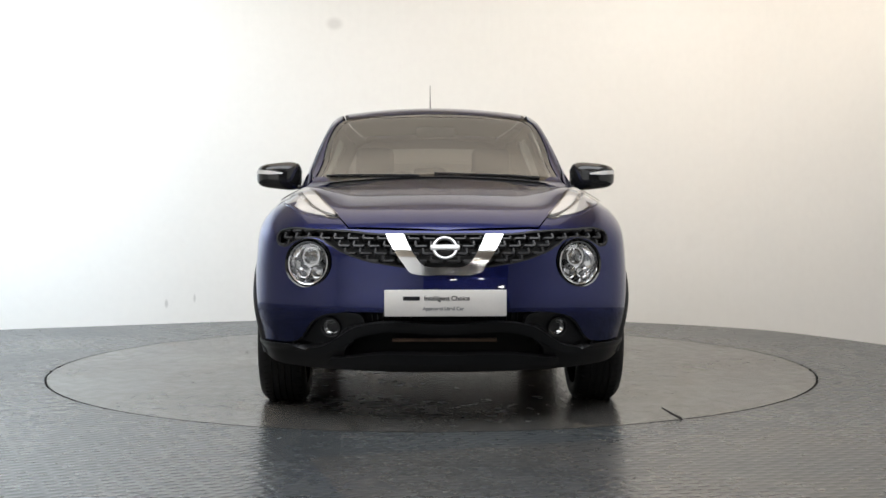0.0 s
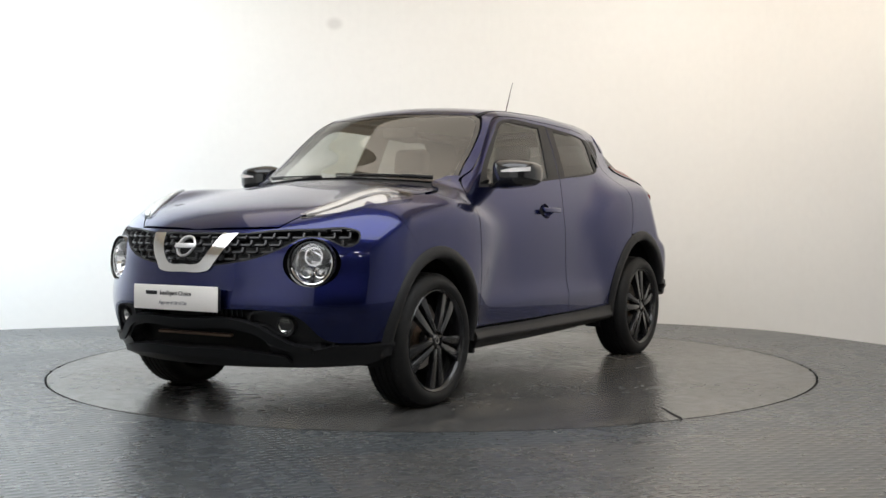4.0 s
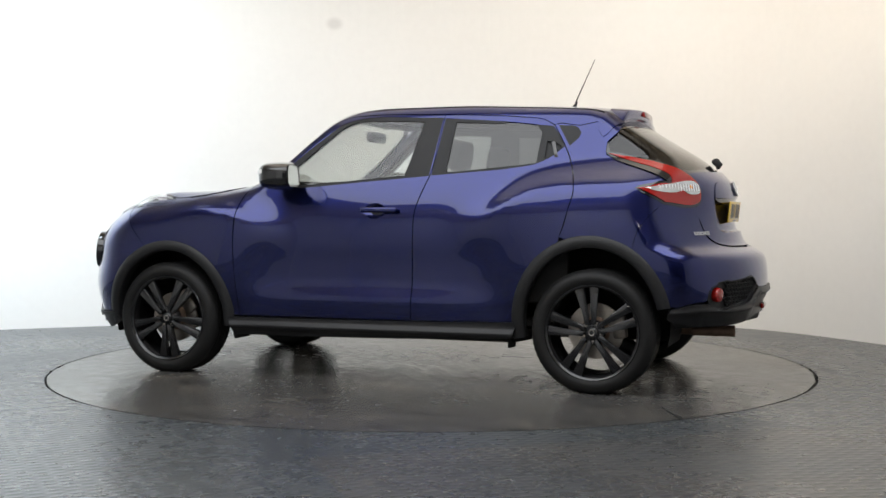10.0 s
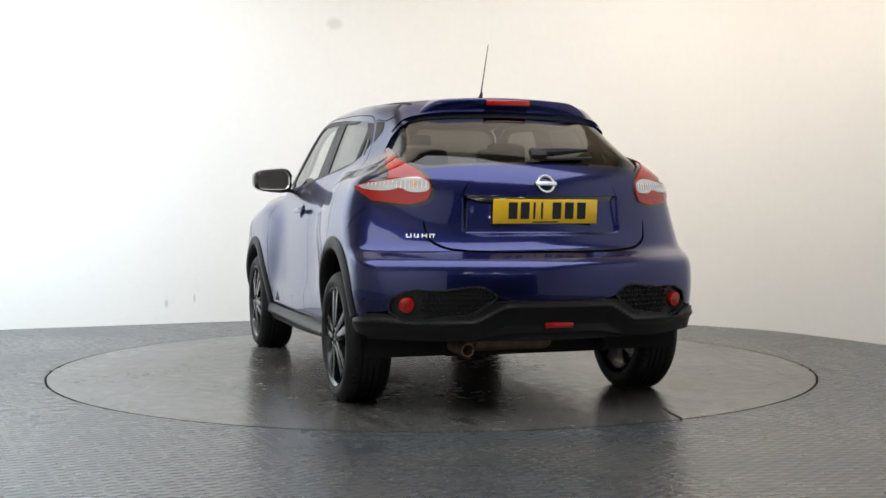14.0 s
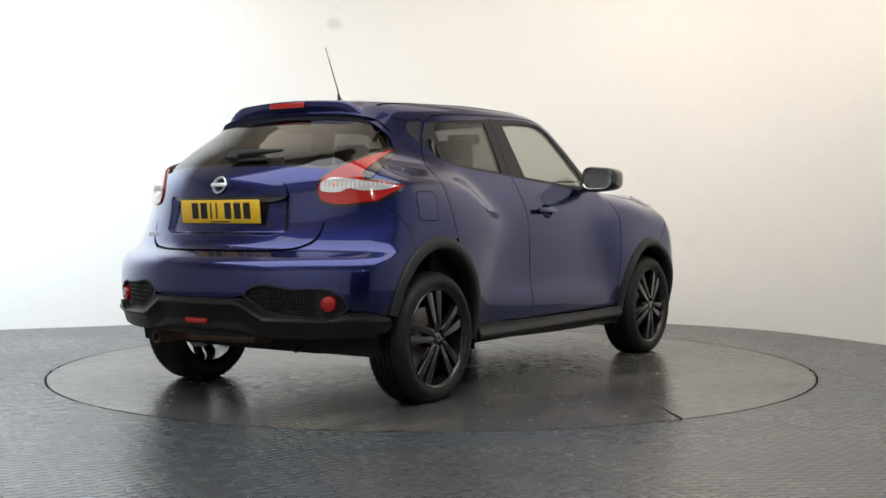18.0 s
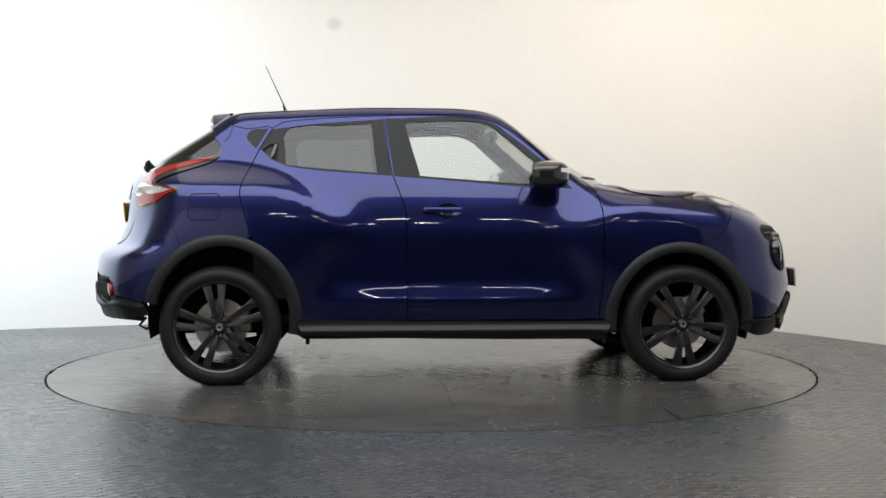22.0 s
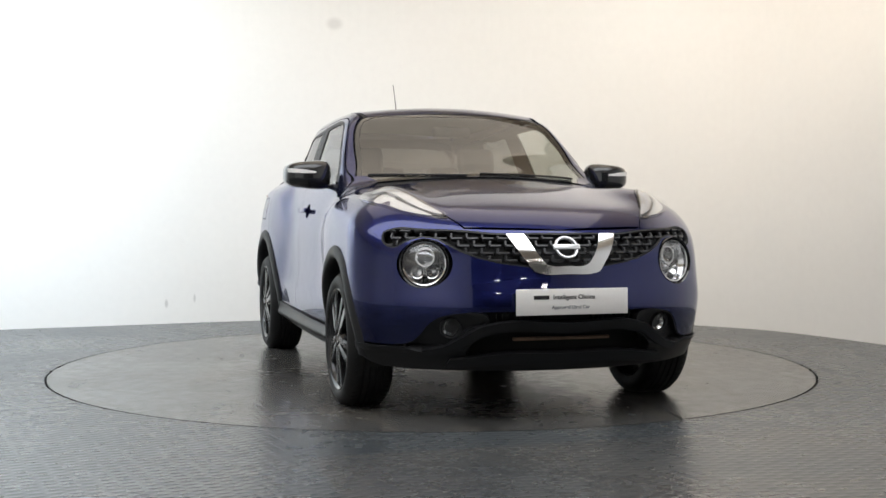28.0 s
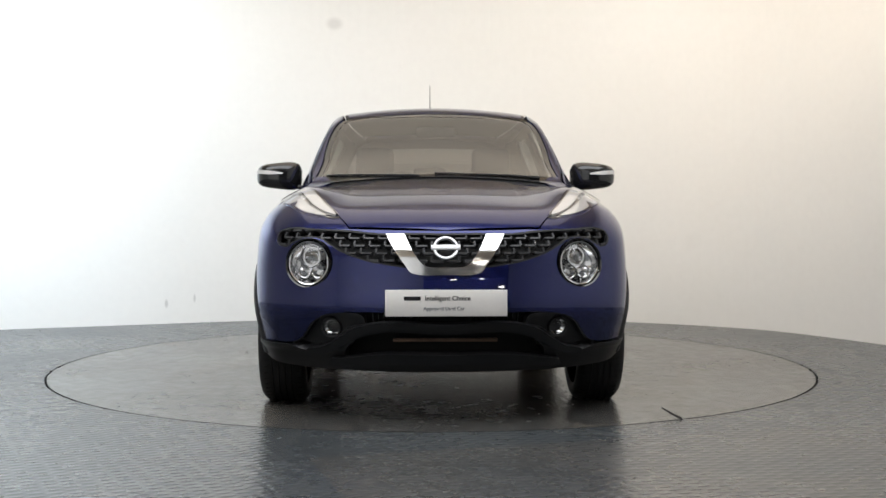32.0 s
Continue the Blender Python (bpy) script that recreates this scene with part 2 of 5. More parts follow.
def facing(at, n, up=(0, 0, 1)):
    """A pose at a point whose z looks along n and whose y leans to up."""
    z = Vector(n).normalized()
    x = Vector(up).cross(z).normalized()
    y = z.cross(x)
    m = Matrix((x, y, z)).transposed().to_4x4()
    m.translation = at
    return m

# ---- the room ----
def floor_material(name, colour, tread, rough, pitch=0.054, turn=27.0):
    """Painted tread sheet: rows of short raised bars, scuffs, uneven gloss."""
    m = material(name, colour, rough=rough, vary=0.16, scale=0.9, rough_vary=0.08)
    nt = m.node_tree
    b = nt.nodes["Principled BSDF"]
    tc, sep = nt.nodes.new("ShaderNodeTexCoord"), nt.nodes.new("ShaderNodeSeparateXYZ")
    nt.links.new(tc.outputs["Object"], sep.inputs[0])

    def do(op, *args):
        n = nt.nodes.new("ShaderNodeMath")
        n.operation = op
        for i, a in enumerate(args):
            if isinstance(a, (int, float)):
                n.inputs[i].default_value = a
            else:
                nt.links.new(a, n.inputs[i])
        return n.outputs[0]

    # rows of short raised bars, each row half a step past the next
    c, n = math.cos(radians(turn)) / pitch, math.sin(radians(turn)) / pitch
    u = do("MULTIPLY_ADD", sep.outputs[0], c, do("MULTIPLY", sep.outputs[1], n))
    v = do("MULTIPLY_ADD", sep.outputs[1], c * 1.25, do("MULTIPLY", sep.outputs[0], -n * 1.25))
    bars = []
    for shift in (0.0, 0.5):
        p, q = (do("WRAP", do("ADD", k, shift), 0.5, -0.5) for k in (do("MULTIPLY", u, 0.5), v))
        r = do("ADD", do("POWER", do("MULTIPLY", do("ABSOLUTE", p), 4.4), 4.0), do("POWER", do("MULTIPLY", do("ABSOLUTE", q), 3.2), 2.0))
        bars.append(do("SUBTRACT", 1.0, do("MINIMUM", r, 1.0)))
    bp = nt.nodes.new("ShaderNodeBump")
    bp.inputs["Strength"].default_value, bp.inputs["Distance"].default_value = tread, 0.0030
    nt.links.new(do("MAXIMUM", *bars), bp.inputs["Height"])
    nt.links.new(bp.outputs[0], b.inputs["Normal"])
    return m


FLOOR = floor_material("grey_tread_floor", (0.053, 0.059, 0.063), 0.55, 0.28, pitch=.062)

FLOOR.node_tree.nodes["Principled BSDF"].inputs["Specular IOR Level"].default_value = 0.40


def worn_sheet(m, x, y, turn, colour, amount):
    """One floor sheet, from its corner at x, y on, worn to a browner tone."""
    nt = m.node_tree
    b = nt.nodes["Principled BSDF"]
    tc, mp, sep, nz = (nt.nodes.new(k) for k in ("ShaderNodeTexCoord", "ShaderNodeMapping", "ShaderNodeSeparateXYZ", "ShaderNodeTexNoise"))
    mp.vector_type = "TEXTURE"
    mp.inputs["Location"].default_value, mp.inputs["Rotation"].default_value = (x, y, 0), (0, 0, radians(turn))
    nz.inputs["Scale"].default_value, nz.inputs["Detail"].default_value = 1.6, 5
    nt.links.new(tc.outputs["Object"], mp.inputs["Vector"])
    nt.links.new(mp.outputs[0], sep.inputs[0])
    nt.links.new(tc.outputs["Object"], nz.inputs["Vector"])
    fac = None
    for k, lo, hi in ((0, 0.0, 0.012), (1, 0.0, -0.012), (2, None, None)):
        mr = nt.nodes.new("ShaderNodeMapRange")
        if k < 2:
            nt.links.new(sep.outputs[k], mr.inputs["Value"])
            mr.inputs["From Min"].default_value, mr.inputs["From Max"].default_value = lo, hi
        else:
            nt.links.new(nz.outputs["Fac"], mr.inputs["Value"])
            mr.inputs["From Min"].default_value, mr.inputs["From Max"].default_value, mr.inputs["To Min"].default_value, mr.inputs["To Max"].default_value = 0.3, 0.6, 0.35 * amount, amount
        if fac is not None:
            mu = nt.nodes.new("ShaderNodeMath")
            mu.operation = "MULTIPLY"
            nt.links.new(fac, mu.inputs[0])
            nt.links.new(mr.outputs[0], mu.inputs[1])
            fac = mu.outputs[0]
        else:
            fac = mr.outputs[0]
    mix = nt.nodes.new("ShaderNodeMix")
    mix.data_type = "RGBA"
    mix.inputs["B"].default_value = (*colour, 1)
    nt.links.new(fac, mix.inputs["Factor"])
    nt.links.new(b.inputs["Base Color"].links[0].from_socket, mix.inputs["A"])
    nt.links.new(mix.outputs["Result"], b.inputs["Base Color"])


worn_sheet(FLOOR, -.454, -2.78, 16.5, (.074, .069, .063), .6)
TABLE = floor_material("turntable_sheet", (0.066, 0.064, 0.061), 0.10, 0.24)
WALL_WHITE = material("white_wall_board", (0.78, 0.775, 0.755), rough=0.7, vary=0.02, scale=1.2, bump=0.04, bump_scale=80)


def stained(m, spots):
    """Soft grey marks of a given size on a wall, each (x, y, z, width, height, depth of tone)."""
    nt = m.node_tree
    b = nt.nodes["Principled BSDF"]
    tc = nt.nodes.new("ShaderNodeTexCoord")
    for x, y, z, w, h, dark in spots:
        mp, ln, mr, mix = (nt.nodes.new(k) for k in ("ShaderNodeMapping", "ShaderNodeVectorMath", "ShaderNodeMapRange", "ShaderNodeMix"))
        mp.inputs["Location"].default_value = (-x / w, -y / w, -z / h)
        mp.inputs["Scale"].default_value = (1 / w, 1 / w, 1 / h)
        ln.operation = "LENGTH"
        mr.interpolation_type = "SMOOTHSTEP"
        mr.inputs["From Min"].default_value, mr.inputs["From Max"].default_value = 1.0, 0.3
        mr.inputs["To Max"].default_value = dark
        mix.data_type = "RGBA"
        old = b.inputs["Base Color"].links[0].from_socket
        nt.links.new(tc.outputs["Object"], mp.inputs["Vector"])
        nt.links.new(mp.outputs[0], ln.inputs[0])
        nt.links.new(ln.outputs["Value"], mr.inputs["Value"])
        nt.links.new(mr.outputs[0], mix.inputs["Factor"])
        nt.links.new(old, mix.inputs["A"])
        mix.inputs["B"].default_value = (0.20, 0.19, 0.18, 1)
        nt.links.new(mix.outputs["Result"], b.inputs["Base Color"])


stained(WALL_WHITE, [(-.886, 3.13, 2.60, .10, .075, .24), (-2.27, 2.66, .17, .02, .05, .4), (-2.05, 2.75, .21, .015, .05, .35), (2.12, 2.5, .70, .12, .12, .03)])
CEILING_PAINT = material("ceiling_paint", (0.74, 0.62, 0.47), rough=0.85, vary=0.05, scale=1.5)
DARK_WALL = material("dark_back_wall", (0.030, 0.029, 0.030), rough=0.8, vary=0.15, scale=1.0)
RADIUS = 2.2638


def grimy(m, light, dark, much=1.0):
    """Dried puddles, tyre grime and scuffs over a floor sheet, in two sizes."""
    nt = m.node_tree
    b = nt.nodes["Principled BSDF"]
    tc = nt.nodes.new("ShaderNodeTexCoord")
    for scale, stretch, lo, hi, colour, amount in ((1.1, 2.2, .54, .64, light, .55), (2.3, 3.0, .57, .68, dark, .75), (7.0, 1.6, .62, .70, light, .5), (14.0, 4.0, .66, .72, dark, .7)):
        mp, nz, mr, mix = (nt.nodes.new(k) for k in ("ShaderNodeMapping", "ShaderNodeTexNoise", "ShaderNodeMapRange", "ShaderNodeMix"))
        mp.inputs["Scale"].default_value = (1, stretch, 1)
        mp.inputs["Rotation"].default_value = (0, 0, scale * 1.3)
        nz.inputs["Scale"].default_value, nz.inputs["Detail"].default_value, nz.inputs["Distortion"].default_value = scale, 6, .4
        mr.inputs["From Min"].default_value, mr.inputs["From Max"].default_value, mr.inputs["To Max"].default_value = lo, hi, amount * much
        mix.data_type = "RGBA"
        old = b.inputs["Base Color"].links[0].from_socket
        nt.links.new(tc.outputs["Object"], mp.inputs["Vector"])
        nt.links.new(mp.outputs[0], nz.inputs["Vector"])
        nt.links.new(nz.outputs["Fac"], mr.inputs["Value"])
        nt.links.new(mr.outputs[0], mix.inputs["Factor"])
        nt.links.new(old, mix.inputs["A"])
        mix.inputs["B"].default_value = (*colour, 1)
        nt.links.new(mix.outputs["Result"], b.inputs["Base Color"])


grimy(TABLE, (.135, .120, .100), (.024, .024, .024))
grimy(FLOOR, (.074, .078, .079), (.052, .057, .060), .5)

# floor: one sheet with a round opening for the turntable
SEG = 192
verts, faces = [], []
for i in range(SEG):
    a = 2 * math.pi * i / SEG
    c, s = math.cos(a), math.sin(a)
    verts += [(c * (RADIUS + .006), s * (RADIUS + .006), 0), (c * 14, s * 14, 0), (c * (RADIUS + .006), s * (RADIUS + .006), -.03)]
for i in range(SEG):
    j = (i + 1) % SEG
    faces += [(3 * i, 3 * i + 1, 3 * j + 1, 3 * j), (3 * i + 2, 3 * i, 3 * j, 3 * j + 2)]
floor_ob = mesh_object("floor", verts, faces, FLOOR)
tagged(floor_ob, "grey painted tread-pattern floor round the turntable", "floor", kind="structure")
pit = mesh_object("pit_floor", [(-3, -3, -.03), (3, -3, -.03), (3, 3, -.03), (-3, 3, -.03)], [(0, 1, 2, 3)], DARK)
tagged(pit, kind="structure")

# turntable: a round frame with tread sheets laid side by side on it
bm = lathe([(0, -.006), (1.2, -.006), (RADIUS - .012, -.006), (RADIUS - .007, -.008), (RADIUS - .006, -.024)], 192)
table = part("turntable", bm, DARK, None)
tagged(table, "round grey turntable of scuffed tread sheets, flush with the floor", "turntable")
SHEETS = (-RADIUS, -1.22, -.001, 1.22, RADIUS)
for lo, hi in zip(SHEETS, SHEETS[1:]):
    lo, hi, r = lo + .0008, hi - .0008, RADIUS - .008
    xs = np.linspace(max(lo, -r), min(hi, r), 40)
    top_ = [(x, math.sqrt(max(0, r * r - x * x))) for x in xs]
    loop = top_ + [(x, -y) for x, y in top_[::-1]]
    loop = [q for i, q in enumerate(loop) if i == 0 or math.dist(q, loop[i - 1]) > 1e-4]
    bm = bmesh.new()
    up = [bm.verts.new((x, y, 0)) for x, y in loop]
    dn = [bm.verts.new((x, y, -.004)) for x, y in loop]
    bm.faces.new(up)
    for i in range(len(up)):
        j = (i + 1) % len(up)
        bm.faces.new((up[i], dn[i], dn[j], up[j]))
    part("tread_sheet", bm, TABLE, table, smooth=False)

# curved wall of boards: a smooth line in plan, three rows of boards in half bond
WALL = curve([(-8.2, -8.4), (-8.1, -4.5), (-7.6, -2.0), (-6.4, .2), (-5.0, 1.45), (-3.479, 2.14), (-2.636, 2.50), (-1.622, 2.92), (-.6, 3.20), (.5, 3.19), (1.6, 2.83), (2.527, 2.22), (3.196, 1.045), (3.75, -.6), (4.1, -2.6), (4.3, -4.6), (4.45, -8.4)], 0.05, closed=False)
ARC = np.concatenate([[0], np.cumsum(np.linalg.norm(np.diff(WALL, axis=0), axis=1))])


def along_wall(s, inward=0.0):
    x, y = np.interp(s, ARC, WALL[:, 0]), np.interp(s, ARC, WALL[:, 1])
    dx, dy = np.interp(s + .06, ARC, WALL[:, 0]) - np.interp(s - .06, ARC, WALL[:, 0]), np.interp(s + .06, ARC, WALL[:, 1]) - np.interp(s - .06, ARC, WALL[:, 1])
    k = np.hypot(dx, dy)
    return x + dy / k * inward, y - dx / k * inward


def wall_board(s0, s1, z0, z1, parent):
    ss = np.linspace(s0, s1, max(2, int((s1 - s0) / .08)))
    v, f = [], []
    for s in ss:
        for inward, z in ((.0010, z0), (.0015, z0 + .0006), (.0015, z1 - .0006), (.0010, z1)):
            x, y = along_wall(s, inward)
            v.append((x, y, z))
    for i in range(len(ss) - 1):
        for k in range(3):
            a = 4 * i + k
            f.append((a, a + 4, a + 5, a + 1))
    return mesh_object("board", v, f, WALL_WHITE, parent)


v, f = [], []
ss = np.linspace(0, ARC[-1], 120)
for s in ss:
    for inward in (-.03, -.15):
        for z in (0, 4.0):
            x, y = along_wall(s, inward)
            v.append((x, y, z))
for i in range(len(ss) - 1):
    a, b = 4 * i, 4 * i + 4
    f += [(a, b, b + 1, a + 1), (a + 2, a + 3, b + 3, b + 2), (a + 1, b + 1, b + 3, a + 3)]
wall = mesh_object("wall_back", v, f, WALL_WHITE, smooth=True)
tagged(wall, "curved white studio wall of large boards", "wall", kind="structure")
seam = float(ARC[np.argmin(np.abs(WALL[:, 0] + 1.92) + (WALL[:, 1] < 0) * 9)])
seam2 = float(ARC[np.argmin(np.abs(WALL[:, 0] + 2.63) + (WALL[:, 1] < 0) * 9)])
for row, (z0, z1, start) in enumerate(((.0, 1.22, seam), (1.22, 2.40, seam2), (2.40, 4.0, seam))):
    s = start % 2.44
    cuts = [0] + list(np.arange(s, ARC[-1], 2.44)) + [ARC[-1]]
    for a, b in zip(cuts, cuts[1:]):
        if b - a > .1:
            wall_board(a + .0004, b - .0004, z0, z1, wall)

# ceiling and the dark half of the hall behind the camera
ceiling = mesh_object("ceiling", [(-10, -13, 4.0), (10, -13, 4.0), (10, 5, 4.0), (-10, 5, 4.0), (-10, -13, 4.1), (10, -13, 4.1), (10, 5, 4.1), (-10, 5, 4.1)],
                      [(0, 1, 2, 3), (7, 6, 5, 4), (0, 4, 5, 1), (1, 5, 6, 2), (2, 6, 7, 3), (3, 7, 4, 0)], CEILING_PAINT)
tagged(ceiling, "plain hall ceiling", "ceiling", kind="structure")
for name, at, size in (("wall_south", (0, -12.1, 2), (20, .2, 4.0)), ("wall_west", (-9.9, -4, 2), (.2, 16, 4.0)), ("wall_east", (9.9, -4, 2), (.2, 16, 4.0))):
    tagged(part(name, box(*size, at=at), DARK_WALL, None, smooth=False), "dark plain hall wall", "wall", kind="structure")

# white partition behind the camera, with the open dark hall beside it
tagged(part("wall_partition", box(7.5, .12, 3.98, at=(-4.45, -8.46, 1.99)), WALL_WHITE, None, smooth=False), "white partition wall", "wall", kind="structure")
LAMP_GLOW = material("tube_lamp", (1.0, 0.95, 0.88), emit=55.0)
for x, y in ((.5, -9.2), (2.2, -9.2), (4.4, -9.2), (1.2, -10.8), (3.4, -10.8), (6.2, -10.4)):
    lampbox = part("hall_lamp", box(.52, .20, .07, bevel=.01), PLATE_WHITE, None, m=pose(x, y, 3.55))
    part("tube", box(.44, .13, .012), LAMP_GLOW, lampbox, smooth=False, m=pose(x, y, 3.508))
    for d in (-.2, .2):
        part("hanger", tube([(x + d, y, 3.58), (x + d, y, 4.0)], .004, 6), STEEL, lampbox)
    tagged(lampbox, "white hanging tube lamp under the hall ceiling", "lamp", "hall lamps")

# loose end of the rubber seal that stands up from the gap round the turntable
a0 = math.atan2(-1.962, 1.14)
pts = [Vector((math.cos(a0) * (RADIUS + .004), math.sin(a0) * (RADIUS + .004), -.01)), Vector((1.135, -1.958, .006)), Vector((1.10, -1.945, .022)), Vector((1.055, -1.93, .048))]
strip = part("seal_strip", tube(pts, [.006, .006, .005, .003], 6), RUBBER, None)
tagged(strip, "loose black rubber strip sticking up from the turntable gap", "rubber strip")

# ---- car body surface: one smooth implicit shell, x ahead, y to the car's left, z up ----
def spline(*knots, soft=0.0):
    """Smooth curve through (u, v) knots, flat slope rule of Fritsch-Carlson; straight beyond the ends.
    soft: the width of a blur that evens out its bends."""
    k = sorted(knots)
    u, v = np.array([a for a, _ in k], float), np.array([b for _, b in k], float)
    d = np.diff(v) / np.diff(u)
    m = np.concatenate([[d[0]], np.where(d[1:] * d[:-1] > 0, 2 * d[1:] * d[:-1] / np.where(d[1:] + d[:-1] == 0, 1, d[1:] + d[:-1]), 0), [d[-1]]])

    def f(x):
        x = np.asarray(x, float)
        i = np.clip(np.searchsorted(u, x) - 1, 0, len(d) - 1)
        h = u[i + 1] - u[i]
        s = np.clip((x - u[i]) / h, 0, 1)
        y = v[i] * (1 + 2 * s) * (1 - s) ** 2 + m[i] * h * s * (1 - s) ** 2 + v[i + 1] * s * s * (3 - 2 * s) - m[i + 1] * h * s * s * (1 - s)
        return y + np.where(x < u[0], (x - u[0]) * m[0], 0) + np.where(x > u[-1], (x - u[-1]) * m[-1], 0)
    if not soft:
        return f
    # the same curve blurred, read from a fine table with smooth slopes
    h = soft / 5
    grid = np.arange(u[0] - 6 * soft, u[-1] + 6 * soft, h)
    k = np.exp(-.5 * (np.arange(-20, 21) / 5) ** 2)
    wide = np.concatenate([grid[0] + np.arange(-20, 0) * h, grid, grid[-1] + np.arange(1, 21) * h])
    table = np.convolve(f(wide), k / k.sum(), "valid")
    slope = np.gradient(table, h)

    def g(x):
        x = np.asarray(x, float)
        i = np.clip(((x - grid[0]) / h).astype(int), 0, len(grid) - 2)
        s = np.clip((x - grid[i]) / h, 0, 1)
        y = table[i] * (1 + 2 * s) * (1 - s) ** 2 + slope[i] * h * s * (1 - s) ** 2 + table[i + 1] * s * s * (3 - 2 * s) - slope[i + 1] * h * s * s * (1 - s)
        return y + np.where(x < grid[0], (x - grid[0]) * slope[0], 0) + np.where(x > grid[-1], (x - grid[-1]) * slope[-1], 0)
    return g


def smax(a, b, k):
    h = np.maximum(k - np.abs(a - b), 0) / k
    return np.maximum(a, b) + h * h * k / 4


def bell(x, c, w):
    return np.exp(-((x - c) / w) ** 2)


ROOFLINE = spline((2.3, .72), (2.02, .855), (1.95, .895), (1.85, .935), (1.7, .98), (1.44, 1.035), (1.2, 1.075), (1.04, 1.10), (.92, 1.128), (.79, 1.200), (.643, 1.287),
                  (.504, 1.390), (.331, 1.508), (.255, 1.536), (.17, 1.552), (-.015, 1.563), (-.36, 1.565), (-.88, 1.545), (-1.18, 1.528), (-1.42, 1.505), (-1.8, 1.46), soft=.012)
SIDE = spline((.1, .775), (.2, .800), (.33, .815), (.42, .822), (.49, .826), (.60, .822), (.75, .806), (.86, .794), (.95, .780), (1.03, .758), (1.10, .735), (1.14, .72), (1.28, .672), (1.435, .613), (1.53, .565), (1.7, .46), soft=.032)
HOLLOW = spline((.3, 0), (.42, .0), (.455, .001), (.50, .014), (.55, .023), (.63, .020), (.76, .006), (.86, 0), (1.0, 0), soft=.012)
# how far the wings stand out, and the height of their crests, along the car
FRONT_OUT = spline((.15, 0), (.40, 0), (.52, .006), (.62, .022), (.72, .044), (.85, .061), (1.05, .073), (1.3, .076), (1.6, .074), (2.1, .070), soft=.045)
FRONT_CREST = spline((.2, .82), (.5, .835), (.65, .850), (.78, .880), (.92, .925), (1.1, .955), (1.35, .958), (1.6, .93), (1.9, .88), soft=.045)
REAR_OUT = spline((-.1, 0), (-.40, 0), (-.52, .006), (-.62, .022), (-.74, .046), (-.90, .066), (-1.15, .082), (-1.4, .084), (-1.8, .080), soft=.045)
REAR_CREST = spline((-.2, .85), (-.55, .865), (-.68, .895), (-.79, .965), (-.90, 1.020), (-1.05, 1.048), (-1.4, 1.062), (-1.8, 1.065), soft=.05)
REAR_WAIST = spline((.9, .0), (1.03, .0), (1.08, -.004), (1.14, -.026), (1.20, -.050), (1.30, -.068), (1.45, -.08), soft=.02)


def crest(d, above, below):
    """1 on a crest, falling off above and below it over the given heights."""
    return np.where(d > 0, np.exp(-(d / above) ** 2), np.exp(-(np.abs(d) / below) ** 2.2))


NOSE = spline((.1, 1.90), (.25, 2.02), (.36, 2.06), (.45, 2.09), (.52, 2.10), (.58, 2.09), (.65, 2.075), (.72, 2.065), (.78, 2.05), (.84, 2.02), (.9, 1.97), (1.0, 1.85), soft=.022)
TAIL = spline((.1, -1.85), (.25, -1.98), (.36, -2.05), (.45, -2.05), (.556, -2.06), (.64, -2.055), (.69, -2.043), (.715, -2.022), (.735, -1.982), (.76, -1.938), (.80, -1.918), (.88, -1.898), (1.0, -1.888), (1.08, -1.868), (1.2, -1.765), (1.25, -1.70),
              (1.338, -1.557), (1.44, -1.405), (1.5, -1.36), (1.56, -1.335), soft=.010)


def fade(r, a, b):
    t = np.clip((b - r) / (b - a), 0, 1)
    return t * t * t * (10 - 15 * t + 6 * t * t)


RAKE = spline((-.3, 0), (-.15, 0), (.05, .05), (.25, .12), (.5, .155), (.73, .215), (.95, .12), (1.15, 0), (1.3, 0))


def shell(x, y, z):
    """Below zero inside the body."""
    y = np.abs(y)
    # flanks: a base section, a wing swelling over each wheel, a drawn-in waist over the rear one
    # near the doors the wings are no more than a ridge along their crests; over the wheels they reach down to the arches
    low_f, low_r = .15 + .47 * fade(-x, -1.10, -.52), .15 + .52 * fade(x, -1.12, -.52)
    w = SIDE(z) + .008 * bell(x, 0, .6) + FRONT_OUT(x) * crest(z - FRONT_CREST(x), .095, low_f) + REAR_OUT(x) * crest(z - REAR_CREST(x), .092, low_r)
    w = w + REAR_WAIST(z) * fade(-x, 1.55, .60)
    w = w - .03 * np.clip(-x - .5, 0, 2) ** 2 * np.clip((z - 1.1) * 8, 0, 1)
    w = w - HOLLOW(z) * fade(np.abs(x), .30, .95)
    side = y - w
    t = ROOFLINE(x + RAKE(x) * y * y) - (.115 - .02 * np.tanh((x - .9) * 8)) * y * y + .048 * bell(y, .63, .12) * bell(x, 1.44, .26)
    top = (z - t) / np.sqrt(1 + .6 * bell(x, .55, .35))
    nose = (x - NOSE(z) + .385 * y * y + .20 * y ** 4) * .95
    tail = (-x + TAIL(z) + (.34 + .09 * bell(z, 1.02, .17)) * y * y + .08 * y ** 4) * np.where(z > 1.05, .8, .95)
    ends = smax(nose, tail, .1)
    f = smax(side, top, .055 - .015 * bell(x, .55, .3) + .08 * bell(x, 1.38, .42))
    return smax(f, ends, .11)


